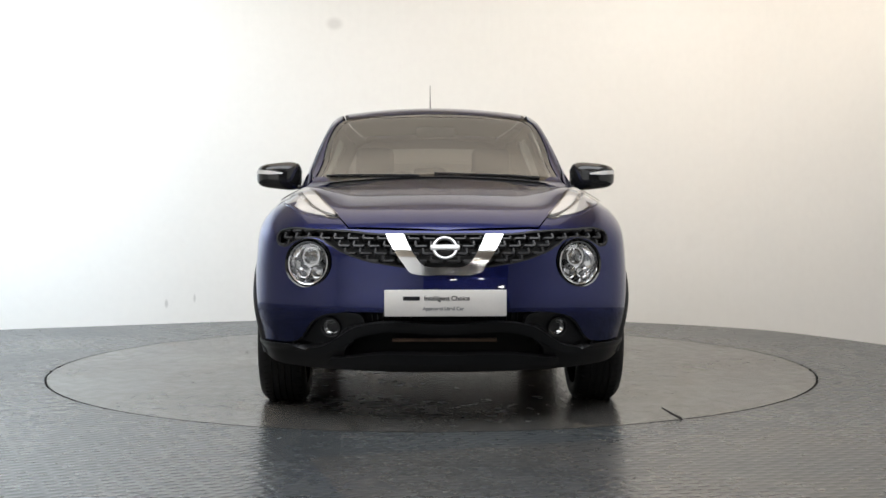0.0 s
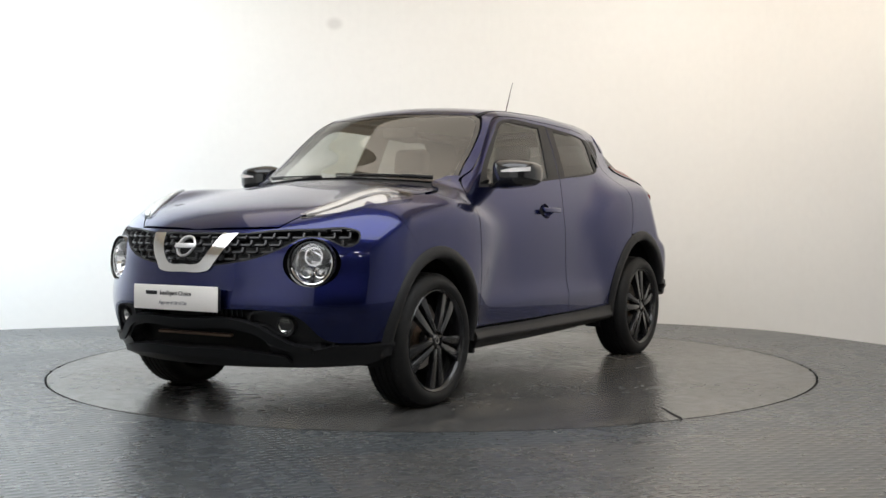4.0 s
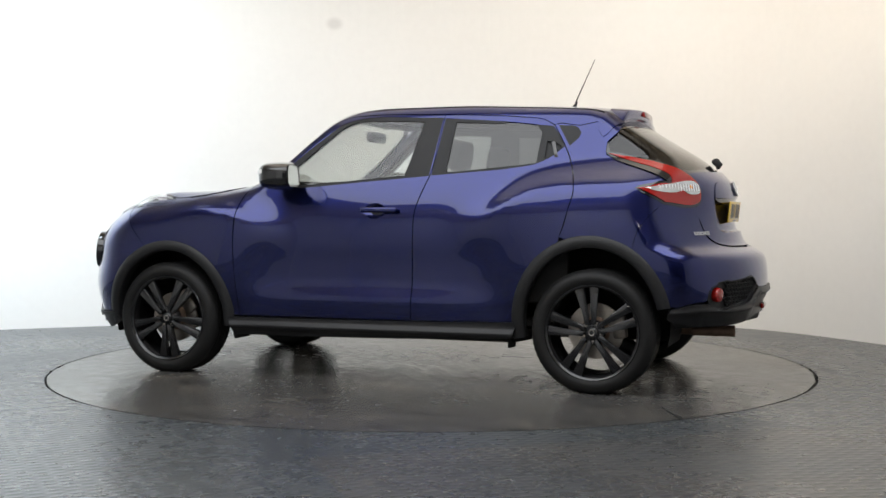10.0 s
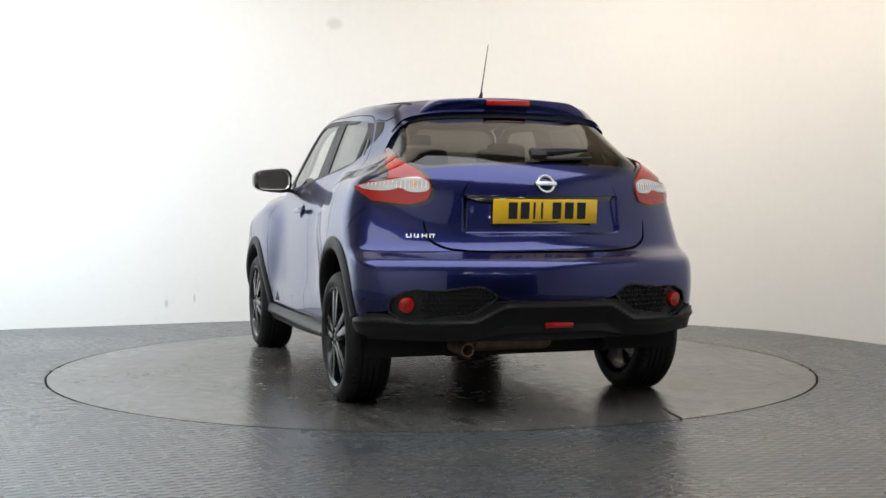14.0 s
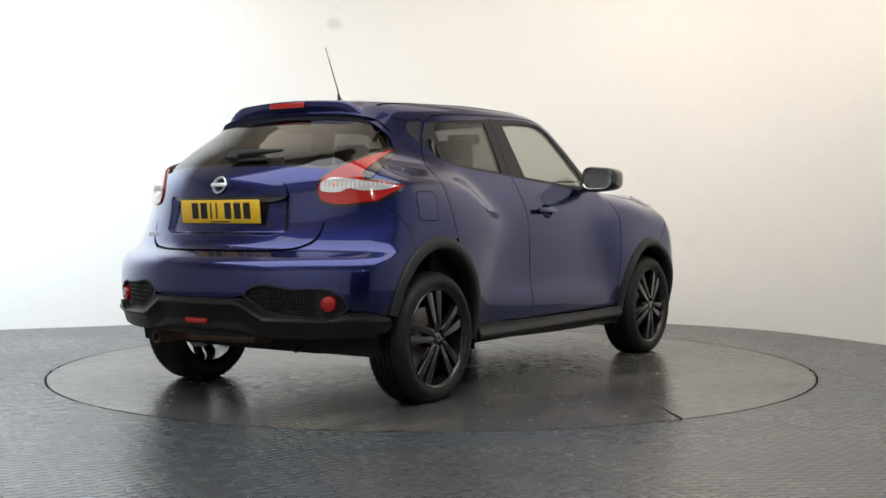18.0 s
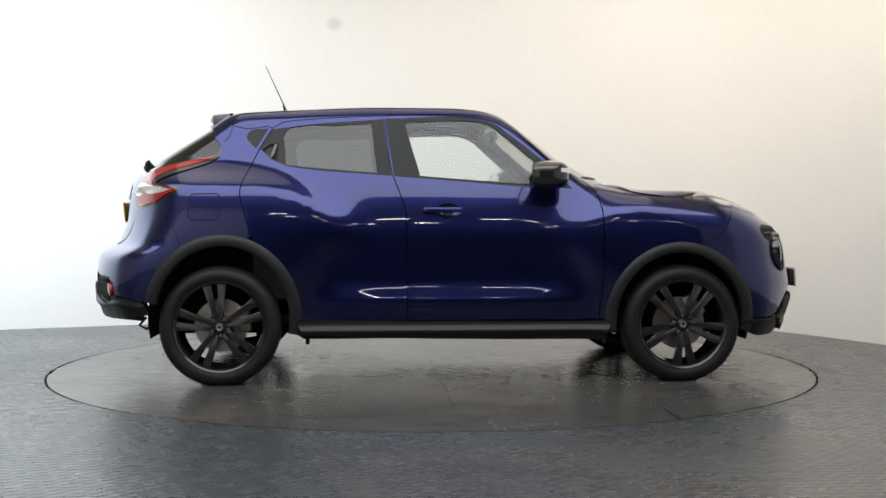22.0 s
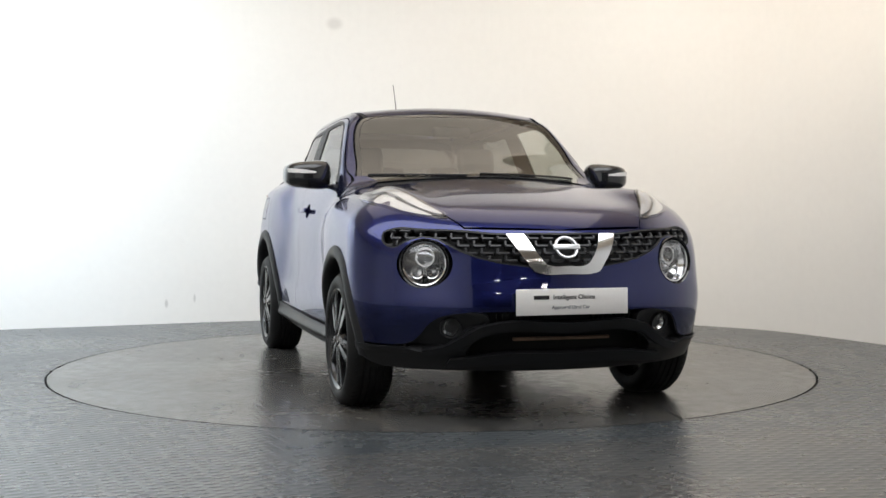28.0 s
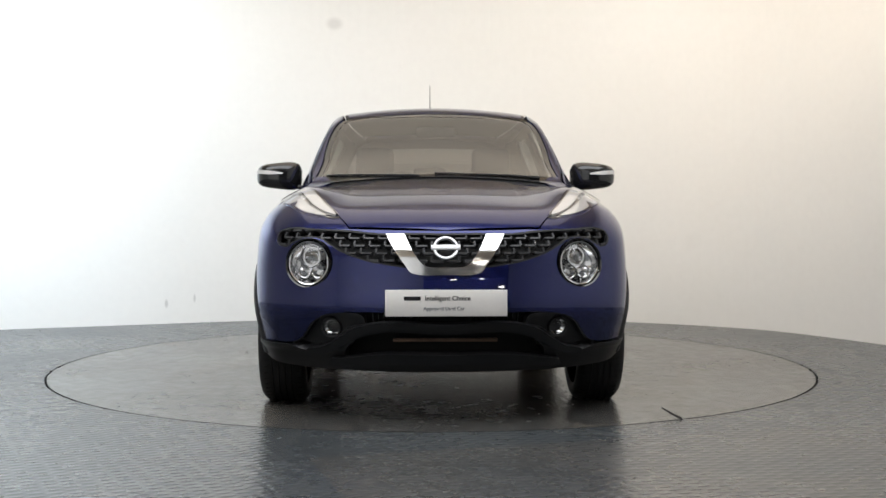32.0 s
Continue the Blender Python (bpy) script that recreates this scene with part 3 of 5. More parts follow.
def on_shell(start, way, far):
    """The surface met from outside, coming back along start + d * way from d = far to 0."""
    steps = np.linspace(0, far, 25)
    vals = np.stack([shell(*(start + way * s).T) for s in steps], 1) < 0
    last = np.minimum(24 - np.argmax(vals[:, ::-1], 1), 23)
    a, b = steps[last], steps[last + 1]
    for _ in range(13):
        m = (a + b) / 2
        inside = shell(*(start + way * m[:, None]).T) < 0
        a, b = np.where(inside, m, a), np.where(inside, b, m)
    return start + way * ((a + b) / 2)[:, None]


def gradient(p):
    e = 2e-3
    n = np.stack([shell(*(p + np.eye(3)[i] * e).T) - shell(*(p - np.eye(3)[i] * e).T) for i in range(3)], 1)
    return n / np.maximum(np.linalg.norm(n, axis=1), 1e-9)[:, None]


def place(view, q):
    """Points of a flat drawing laid on the shell. S: (x, z) seen from the left; T: (x, y) from above;
    F, R: (arc, z) round the nose or the tail, arc in metres at 0.9 m from an upright axis."""
    q = np.asarray(q, float)
    o, one = np.zeros(len(q)), np.ones(len(q))
    if view == "S":
        return on_shell(np.stack([q[:, 0], .05 + o, q[:, 1]], 1), np.array([[0., 1, 0]]), 1.0)
    if view == "T":
        return on_shell(np.stack([q[:, 0], q[:, 1], .6 + o], 1), np.array([[0., 0, 1]]), 1.1)
    s = 1 if view == "F" else -1
    a = q[:, 0] / .9
    return on_shell(np.stack([s * one, o, q[:, 1]], 1), np.stack([s * np.cos(a), np.sin(a), o], 1), 1.5)

# ---- the car ----
car = new("car")
tagged(car, "dark blue compact crossover car with black wheels on the turntable", "car")
AXIS = (-0.0671, -0.0105)

FRONT_HUB, REAR_HUB, HUB_Z = 1.265, -1.265, 0.318


def arch(cx, cz, rx, rz, a0, a1, n=28):
    return [(cx + rx * math.cos(radians(a)), cz + rz * math.sin(radians(a))) for a in np.linspace(a0, a1, n)]


GAP = 0.0028
# seams seen from the side, as (x, z)
FENDER_SEAM = [(.708, 1.128), (.755, 1.098), (.797, 1.05), (.816, .984), (.824, .876), (.827, .769), (.822, .615), (.812, .462), (.803, .345)]
DOOR_TOP = [(.708, 1.128, 1), (.637, 1.164), (.576, 1.206), (.453, 1.308), (.329, 1.412), (.27, 1.452), (.20, 1.476), (.10, 1.484), (-.178, 1.484), (-.375, 1.476)]
B_SEAM = [(-.375, 1.477), (-.359, 1.331), (-.331, 1.140), (-.295, 1.046), (-.265, .953), (-.257, .80), (-.257, .553), (-.254, .345)]
REAR_TOP = [(-.375, 1.477), (-.60, 1.467), (-.816, 1.452), (-.95, 1.432), (-.997, 1.405)]
REAR_SEAM = [(-.997, 1.405), (-1.066, 1.286), (-1.118, 1.173), (-1.152, 1.085), (-1.158, 1.05), (-1.137, .952), (-1.107, .845), (-1.090, .806)]
F_ARCH = arch(1.252, .335, .408, .428, 0, 180)
R_ARCH = arch(-1.25, .36, .415, .446, 0, 180)


def seam(pts):
    return [tuple(q) for q in curve(pts, .025, closed=False)]


def shrink(loop, d):
    """Draws a closed outline in by d."""
    loop = np.asarray(loop, float)
    area = np.sum(loop[:, 0] * np.roll(loop[:, 1], -1) - np.roll(loop[:, 0], -1) * loop[:, 1])
    e = np.roll(loop, -1, 0) - loop
    n = np.stack([-e[:, 1], e[:, 0]], 1) / np.maximum(np.linalg.norm(e, axis=1), 1e-9)[:, None] * np.sign(area)
    m = n + np.roll(n, 1, 0)
    m /= np.maximum(np.linalg.norm(m, axis=1), .4)[:, None]
    return loop + m * d


# windows: dark surround and panes, (x, z)
DLO_F = curve([(.665, 1.066, 1), (.40, 1.076), (.136, 1.097), (-.324, 1.133, 1), (-.351, 1.32), (-.368, 1.459, 1), (-.273, 1.461), (.10, 1.468), (.17, 1.458), (.24, 1.434), (.318, 1.376), (.446, 1.276), (.565, 1.173), (.625, 1.113)], .02)
DLO_R = curve([(-.337, 1.135, 1), (-.488, 1.146), (-.802, 1.172), (-.913, 1.190), (-.997, 1.230), (-1.062, 1.286, 1), (-1.03, 1.345), (-.993, 1.398, 1), (-.94, 1.404), (-.813, 1.420), (-.494, 1.447), (-.379, 1.456, 1), (-.364, 1.32)], .02)
PANE_F = curve([(.45, 1.090, 1), (.136, 1.112), (-.178, 1.136, 1), (-.225, 1.30), (-.262, 1.440, 1), (0, 1.449), (.16, 1.443), (.222, 1.420), (.315, 1.345), (.43, 1.245), (.525, 1.155), (.548, 1.105)], .02)
PANE_R = curve([(-.418, 1.152, 1), (-.65, 1.170), (-.919, 1.196, 1), (-.928, 1.30), (-.933, 1.365), (-.905, 1.402), (-.66, 1.420), (-.446, 1.432, 1), (-.434, 1.30)], .02)
VENT = curve([(-.960, 1.212, 1), (-.966, 1.318, 1), (-1.006, 1.312), (-1.050, 1.276), (-1.002, 1.228)], .015)
QUARTER = curve([(-1.020, 1.402, 1), (-1.128, 1.383), (-1.140, 1.362), (-1.088, 1.288, 1)], .02)

door_f = shrink(seam(FENDER_SEAM) + [(.803, .345), (-.254, .345)][1:] + seam(B_SEAM)[::-1][1:] + seam(DOOR_TOP)[::-1][1:-1], GAP)
door_r = shrink(seam(B_SEAM) + [(-.835, .352)] + [q for q in R_ARCH if q[0] > -1.09 and q[1] > .37] + seam(REAR_SEAM)[::-1][1:] + seam(REAR_TOP)[::-1][1:-1], GAP)
rec = curve([(-.10, .942), (-.06, .978), (0, .982), (.045, .942), (0, .902), (-.06, .905)], .012)
for s in (1, -1):
    df = panel("front_door", "S", [door_f, DLO_F, rec], PAINT, car, side=s)
    dr = panel("rear_door", "S", [door_r, DLO_R], PAINT, car, side=s)
    panel("window_surround", "S", [DLO_F, PANE_F], BLACK_TRIM, df, side=s, off=-.001, depth=.01)
    panel("window_surround", "S", [DLO_R, PANE_R, VENT], BLACK_TRIM, dr, side=s, off=-.001, depth=.01)
    panel("window_pane", "S", [PANE_F], GLASS, df, side=s, off=-.006, depth=0)
    panel("window_pane", "S", [PANE_R], GLASS_DARK, dr, side=s, off=-.006, depth=0)
    panel("handle_recess", "S", [VENT], BLACK_TRIM, dr, side=s, off=-.014, depth=0)
    at, n = on_car("S", -1.0, 1.27, -.004, s)
    part("door_handle", box(.022, .10, .016, bevel=.006), GLOSS_BLACK, dr, m=facing(at, n) @ pose(.012, 0, 0, 0, 0, 12 * s))
    # front handle: dished recess and a grip
    panel("handle_recess", "S", [rec], PAINT, df, side=s, off=.0, depth=0, step=.010, dish=lambda q: -.034 * np.clip(1 - ((q[:, 0] + .03) / .078) ** 2 - ((q[:, 1] - .942) / .044) ** 2, 0, 1))
    at, n = on_car("S", -.06, .942, .026, s)
    part("door_handle", box(.215, .030, .020, bevel=.009, seg=3), PAINT, df, m=facing(at, n))
    panel("quarter_window", "S", [QUARTER], BLACK_TRIM, car, side=s, off=.001, depth=.004)

LINER = curve([(.63, 1.10), (.43, 1.285), (.24, 1.44), (.1, 1.478), (-.4, 1.482), (-.95, 1.440), (-1.2, 1.40), (-1.26, 1.28), (-1.1, 1.17), (-.9, 1.13), (-.3, 1.09), (.3, 1.05)], .03)
pair("cabin_trim", "S", [LINER, PANE_F, PANE_R], LINING, car, off=-.026, depth=0)

# front wings and rear quarters
bumper_seam_f = [(1.60, .975), (1.55, .925), (1.512, .867), (1.463, .800), (1.42, .757)]
wing = [(.708, 1.128)] + seam(FENDER_SEAM)[1:-1] + [(.803, .345), (.846, .345)]
left_arch = [q for q in F_ARCH if q[0] < 1.42][::-1]
wing += left_arch + seam(bumper_seam_f[::-1])[1:]
wing_top = [(1.60, .975), (1.45, 1.005), (1.30, 1.015), (1.2, 1.02), (1.10, 1.03), (1.0, 1.05), (.90, 1.08), (.82, 1.105), (.75, 1.130)]
wing += seam(wing_top)[1:]
pair("front_wing", "S", [shrink(np.array(wing), GAP)], PAINT, car)
rear_bumper_seam = [(-1.62, .975), (-1.591, .955), (-1.525, .880), (-1.482, .790), (-1.474, .738)]
LAMP_OUTER = [(.93, 1.056), (.82, 1.078), (.745, 1.090), (.745, 1.112), (.79, 1.150), (.86, 1.184), (.93, 1.212), (1.01, 1.244)]
lamp_edge = [(q[0] + .008, q[2] + (.006 if k < 4 else -.006)) for k, q in enumerate(place("R", LAMP_OUTER))]
quarter = seam(REAR_SEAM) + [q for q in R_ARCH if -1.48 < q[0] < -1.09] + seam(rear_bumper_seam[::-1]) + [(-1.60, 1.0)] + lamp_edge + [(-1.282, 1.262), (-1.285, 1.31), (-1.335, 1.36), (-1.35, 1.42), (-1.28, 1.43), (-1.22, 1.42), (-1.13, 1.40), (-1.03, 1.415)]
pair("rear_quarter", "S", [shrink(np.array(quarter), GAP)], PAINT, car)

# fuel flap, on the right only
flap = curve([(-1.425, .912, 1), (-1.410, .896, 1), (-1.282, .894, 1), (-1.266, .909, 1), (-1.262, 1.012, 1), (-1.278, 1.030, 1), (-1.404, 1.029, 1), (-1.421, 1.013, 1)], .02)
panel("flap_seam", "S", [shrink(flap, -.006), flap], DARK, car, side=-1, off=.0006, depth=0)
panel("fuel_flap", "S", [flap], PAINT, car, side=-1, off=.0012, depth=.002)

# hood, windscreen, roof, drawn from above as (x, y)
HOOD = [(1.982, 0), (1.965, .15), (1.95, .25), (1.905, .425, 1), (1.816, .474), (1.634, .549), (1.45, .62), (1.33, .70), (1.255, .735), (1.15, .733), (1.071, .722), (1.01, .68, 1), (1.005, .5), (1.01, .25), (1.012, 0)]
hood = panel("hood", "T", [shrink(both_halves_top(curve(HOOD, .03, closed=False)), GAP)], PAINT, car, step=.04)
COWL = [(1.006, 0), (1.004, .25), (.998, .5), (1.0, .66, 1), (.93, .71), (.80, .735, 1), (.742, .690, 1), (.80, .61), (.87, .455), (.915, .25), (.93, 0)]
panel("cowl", "T", [both_halves_top(curve(COWL, .03, closed=False))], BLACK_TRIM, car, off=-.012)
SCREEN = [(.925, 0), (.915, .25), (.875, .45), (.81, .60), (.752, .645), (.70, .637), (.633, .620), (.492, .602), (.38, .572), (.325, .54), (.30, .495), (.346, .23), (.357, 0)]
screen_line = both_halves_top(curve(SCREEN, .03, closed=False))
panel("windscreen", "T", [screen_line], SCREEN_GLASS, car, off=-.002, depth=0)
panel("windscreen_band", "T", [shrink(screen_line, -.012), shrink(screen_line, .014)], GLOSS_BLACK, car, off=-.001, depth=.01)
ROOF = [(.340, 0), (.329, .23), (.284, .502, 1), (-.1, .53), (-.5, .527), (-.9, .505), (-1.2, .47), (-1.26, .455, 1), (-1.255, .25), (-1.25, 0)]
panel("roof", "T", [both_halves_top(curve(ROOF, .03, closed=False))], PAINT, car, step=.05)
for s in (1, -1):
    RAIL = curve([(.275, .520, 1), (-.1, .545), (-.5, .542), (-.9, .52), (-1.2, .485), (-1.26, .47)], .03, closed=False)
    strip = [tuple(q * [1, 1]) for q in RAIL] + [tuple(q - [0, .016]) for q in RAIL[::-1]]
    panel("roof_strip", "T", [np.array(strip)], BLACK_TRIM, car, side=s, off=-.004)
# side rails: from the pillar foot along the screen and the roof's edge to the tail
edge_t = [tuple(q) for q in curve([(.742, .672, 1), (.70, .653), (.633, .636), (.492, .618), (.37, .588), (.31, .556), (.278, .530, 1), (-.1, .547), (-.5, .544), (-.9, .522), (-1.2, .487), (-1.262, .472, 1)], .03, closed=False)]
edge_s = [(q[0], q[2]) for q in place("T", edge_t)]
rail_low = seam(DOOR_TOP) + seam(REAR_TOP)[1:] + [(-1.03, 1.415), (-1.13, 1.40), (-1.22, 1.42), (-1.28, 1.43)]
pair("roof_rail", "S", [shrink(np.array(rail_low + edge_s[::-1]), .0015)], PAINT, car, step=.025)
# ---- front end, drawn round the nose as (arc, z) ----
GRILLE = [(0, .838), (.12, .840), (.25, .838), (.40, .852), (.55, .858), (.69, .858), (.72, .845), (.715, .80), (.69, .778, 1), (.655, .774), (.62, .795), (.585, .812), (.548, .818), (.50, .812), (.45, .785), (.40, .757), (.29, .716), (.15, .690), (.05, .672), (0, .670)]
grille_line = both_halves(curve(GRILLE, .02, closed=False))


def ring2d(c, r, n=40):
    return np.array([(c[0] + r * math.cos(2 * math.pi * i / n), c[1] + r * math.sin(2 * math.pi * i / n)) for i in range(n)])


HEAD, FOG = (.536, .706), (.437, .418)
LOWER = [(.835, .350), (.70, .345), (.63, .348), (.585, .362), (.545, .40), (.515, .44), (.475, .472), (.39, .492), (.217, .498), (0, .50)]
bumper_f = [(0, .848), (.2, .851), (.395, .856, 1), (.45, .88), (.52, .905), (.62, .925), (.70, .945), (.76, .962)]
bumper_f += [(.9 * math.atan2(q[1], q[0] - 1.0), q[2]) for q in place("S", bumper_seam_f)]
arch_front = [q for q in F_ARCH if q[0] >= 1.405]
pa = place("S", arch_front[::-1])
arch_arc = [(.9 * math.atan2(q[1], q[0] - 1.0), q[2]) for q in pa]
line = [tuple(q) for q in curve(bumper_f, .025, closed=False)] + [q for q in arch_arc if q[1] > .352] + [tuple(q) for q in curve(LOWER, .025, closed=False)]
bumper = panel("front_bumper", "F", [both_halves(np.array(line)), grille_line] + [ring2d((s * HEAD[0], HEAD[1]), .108) for s in (1, -1)], PAINT, car, off=.0015, depth=.03, step=.025)
# grille backing and its scale-like mesh
panel("grille_back", "F", [shrink(grille_line, -.004)], DARK, car, off=-.05, depth=0)
grille_in = shrink(grille_line, .004)
cells = []
for r in range(6):
    z = .688 + r * .033
    for c in range(-13, 14):
        u = c * .060 + (.030 if r % 2 else 0)
        sgn = 1 if u > 0 else -1
        if abs(u) > .02:
            for du, dz, w, h in ((0, 0, .050, .011), (sgn * .022, .012, .010, .026)):
                if within(grille_in, np.array([[u + du, z + dz]]))[0]:
                    p_, n_ = on_car("F", u + du, z + dz, -.014)
                    b_ = box(w, h, .022, bevel=.002, seg=1)
                    bmesh.ops.transform(b_, matrix=facing(p_, n_), verts=b_.verts)
                    cells.append(b_)
part("grille_mesh", joined(*cells), MESH_BLACK, car, "black plastic scale-pattern grille mesh", smooth=False)["kind"] = "stuff"
panel("grille_trim", "F", [shrink(grille_line, -.002), shrink(grille_line, .007)], BLACK_TRIM, car, off=.001, depth=.02)
# chrome V
v_out = [(0, .658), (.10, .660), (.126, .668), (.148, .70), (.232, .830, 1)]
v_in = [(.160, .830, 1), (.098, .722), (.082, .702), (.062, .694), (0, .694)]
panel("grille_v", "F", [both_halves(np.concatenate([curve(v_out, .012, closed=False), curve(v_in, .012, closed=False)]))], CHROME, car, off=.012, depth=.03, step=.02, label="polished chrome V-shaped grille bar")
p_, n_ = on_car("F", 0, .772, .004)
emblem = part("emblem", lathe([(.043, -.004), (.053, .002), (.056, .008), (.053, .013), (.046, .013), (.043, .008)], 40, closed=True), SOFT_CHROME, car, "plain chrome ring emblem", m=facing(p_, n_))
part("emblem_bar", box(.128, .024, .010, at=(0, 0, .012), bevel=.004), SILVER, emblem, m=facing(p_, n_))

# round main lamps
for s in (1, -1):
    p_, n_ = on_car("F", HEAD[0], HEAD[1], -.004, s)
    n_ = (n_ + Vector((.55, 0, 0))).normalized()
    m_ = facing(p_, n_)
    lamp = part("headlamp", lathe([(.090, -.085), (.098, -.03), (.104, .006), (.110, .012), (.112, .004), (.108, -.05)], 48, closed=True), GLOSS_BLACK, car, "round headlamp with gloss black ring", m=m_)
    part("lamp_ring", lathe([(.088, -.022), (.092, .002), (.097, .004), (.096, -.022)], 48, closed=True), CHROME, lamp, m=m_)
    part("reflector", lathe([(0, -.072), (.03, -.070), (.06, -.052), (.082, -.026), (.091, -.010)], 48), CHROME, lamp, m=m_)
    part("projector", lathe([(0, .004), (.016, .002), (.028, -.008), (.035, -.022), (.038, -.03), (.040, -.06)], 32), LENS, lamp, m=m_ @ pose(0, .030, -.025))
    part("projector_ring", lathe([(.034, -.03), (.036, -.004), (.043, -.004), (.045, -.06)], 32, closed=True), CHROME, lamp, m=m_ @ pose(0, .030, -.025))
    for k, (dx, dy) in enumerate(((-.032, -.036), (.032, -.036))):
        part("lamp_bowl", lathe([(0, -.03), (.016, -.026), (.027, -.008), (.030, .002), (.026, 0)], 24), CHROME, lamp, m=m_ @ pose(dx, dy, -.028))
    part("lens", lathe([(0, .020), (.04, .016), (.07, .007), (.093, -.006)], 40), LENS, lamp, m=m_)

# number plate holder and plate
p_, n_ = on_car("F", 0, .545, .0)
pm = pose(2.130, 0, .5425, 90 - 1.0, 0, 90)
holder = part("plate_holder", box(.50, .10, .030, at=(0, 0, -.020), bevel=.006), BLACK_TRIM, car, m=pm)
plate = part("front_plate", box(.524, .114, .006, bevel=.0025), PLATE_WHITE, car, "white dealer plate with dark lettering", m=pm)


def lettering(text, size, mat, parent, m, x, y):
    cu = bpy.data.curves.new("lettering", "FONT")
    cu.body, cu.size, cu.extrude, cu.offset, cu.align_x, cu.align_y = text, size, .0004, .0006, "LEFT", "CENTER"
    tmp = bpy.data.objects.new("tmp", cu)
    me = bpy.data.meshes.new_from_object(tmp)
    bpy.data.objects.remove(tmp)
    me.materials.append(mat)
    wid = max(v.co.x for v in me.vertices)
    me.transform(m @ pose(x, y, .0038))
    ob = new("lettering", me)
    ob.parent = parent
    return wid


part("lettering", box(.072, .017, .001, at=(-.146, .020, .0035)), INK, plate, smooth=False, m=pm)
lettering("Intelligent Choice", .0275, INK, plate, pm, -.092, .020)
lettering("Approved Used Car", .0215, GREY_INK, plate, pm, -.098, -.024)

# fog lamps in their pockets
POCKET = curve([(.62, .352, 1), (.585, .364), (.545, .402), (.515, .442), (.475, .474), (.39, .490), (.30, .470), (.30, .435), (.36, .415), (.41, .375), (.46, .33), (.54, .318), (.62, .335)], .02)
for s in (1, -1):
    panel("fog_pocket", "F", [POCKET], BLACK_TRIM, bumper, side=s, off=-.03, depth=0)
    panel("pocket_rim", "F", [shrink(POCKET, -.003), shrink(POCKET, .008)], BLACK_TRIM, bumper, side=s, off=-.002, depth=.034)
    p_, n_ = on_car("F", FOG[0], FOG[1], -.022, s)
    m_ = facing(p_, (n_ + Vector((.6, 0, 0))).normalized())
    fog = part("fog_lamp", lathe([(.036, -.03), (.038, .012), (.045, .014), (.048, .0), (.046, -.03)], 32, closed=True), BLACK_TRIM, car, "small round fog lamp", m=m_)
    part("reflector", lathe([(0, -.03), (.02, -.02), (.036, .0)], 32), CHROME, fog, m=m_)
    part("lens", lathe([(0, .014), (.02, .012), (.037, .006)], 32), LENS, fog, m=m_)

# black lower bumper with the raised bar
LOW_OUT = [(0, .225), (.20, .225), (.40, .228), (.60, .232), (.80, .262), (.86, .30), (.855, .345, 1), (.70, .341), (.62, .340), (.55, .318), (.46, .335), (.40, .372), (.32, .425), (.27, .440), (0, .442)]
LOW_HOLE = [(0, .300), (.25, .298), (.34, .286), (.385, .296), (.375, .335), (.32, .385), (.27, .402), (0, .404)]


def lip_dish(q):
    """A rounded lip along the upper edge, the face below it tucked in."""
    d = .335 - q[:, 1]
    return .008 * np.exp(-(d / .016) ** 2) - .015 * np.clip((d - .01) / .10, 0, 1) ** 1.2


low_line = both_halves(curve(LOW_OUT, .02, closed=False))
hole_line = both_halves(curve(LOW_HOLE, .02, closed=False))
panel("lower_bumper", "F", [low_line, hole_line], SATIN_BLACK, car, off=.010, depth=.05, step=.014, label="black plastic lower bumper", dish=lip_dish)
panel("lower_intake", "F", [shrink(hole_line, -.01)], DARK, car, off=-.09, depth=0)
up_line = both_halves(curve([(0, .498), (.217, .496), (.36, .492), (.31, .470), (.28, .444), (0, .446)], .02, closed=False))
panel("upper_intake", "F", [up_line], DARK, car, off=-.05, depth=0)
for s in (1, -1):
    for k in range(9):
        p_, n_ = on_car("F", .10 + k * .021, .468, -.03, s)
        part("intake_slat", box(.004, .036, .016), GLOSS_BLACK, bumper, m=facing(p_, n_), smooth=False)
p_, n_ = on_car("F", 0, .352, -.06)
part("intake_bar", box(.46, .012, .02, bevel=.003), RUST, car, m=facing(p_, n_))

LAMP_BASE = material("smoked_lamp_inner", (0.10, 0.10, 0.105), rough=0.3, metal=0.6, coat=0.5, vary=0.1, scale=20)
# raised bar over the lower intake
BAR_T = curve([(.54, .330), (.46, .349), (.40, .386), (.32, .438), (.27, .452), (.0, .454)], .02, closed=False)
BAR_B = curve([(.54, .302), (.45, .318), (.385, .352), (.31, .403), (.265, .420), (.0, .422)], .02, closed=False)
panel("bumper_bar", "F", [both_halves(np.concatenate([BAR_B[::-1], BAR_T]))], SATIN_BLACK, car, off=.026, depth=.03, step=.015)
CHIN_T = curve([(.44, .292), (.34, .306), (.26, .318), (.0, .320)], .02, closed=False)
CHIN_B = curve([(.46, .262), (.34, .270), (.26, .276), (.0, .278)], .02, closed=False)
panel("chin_lip", "F", [both_halves(np.concatenate([CHIN_B[::-1], CHIN_T]))], SATIN_BLACK, car, off=.030, depth=.03, step=.015)
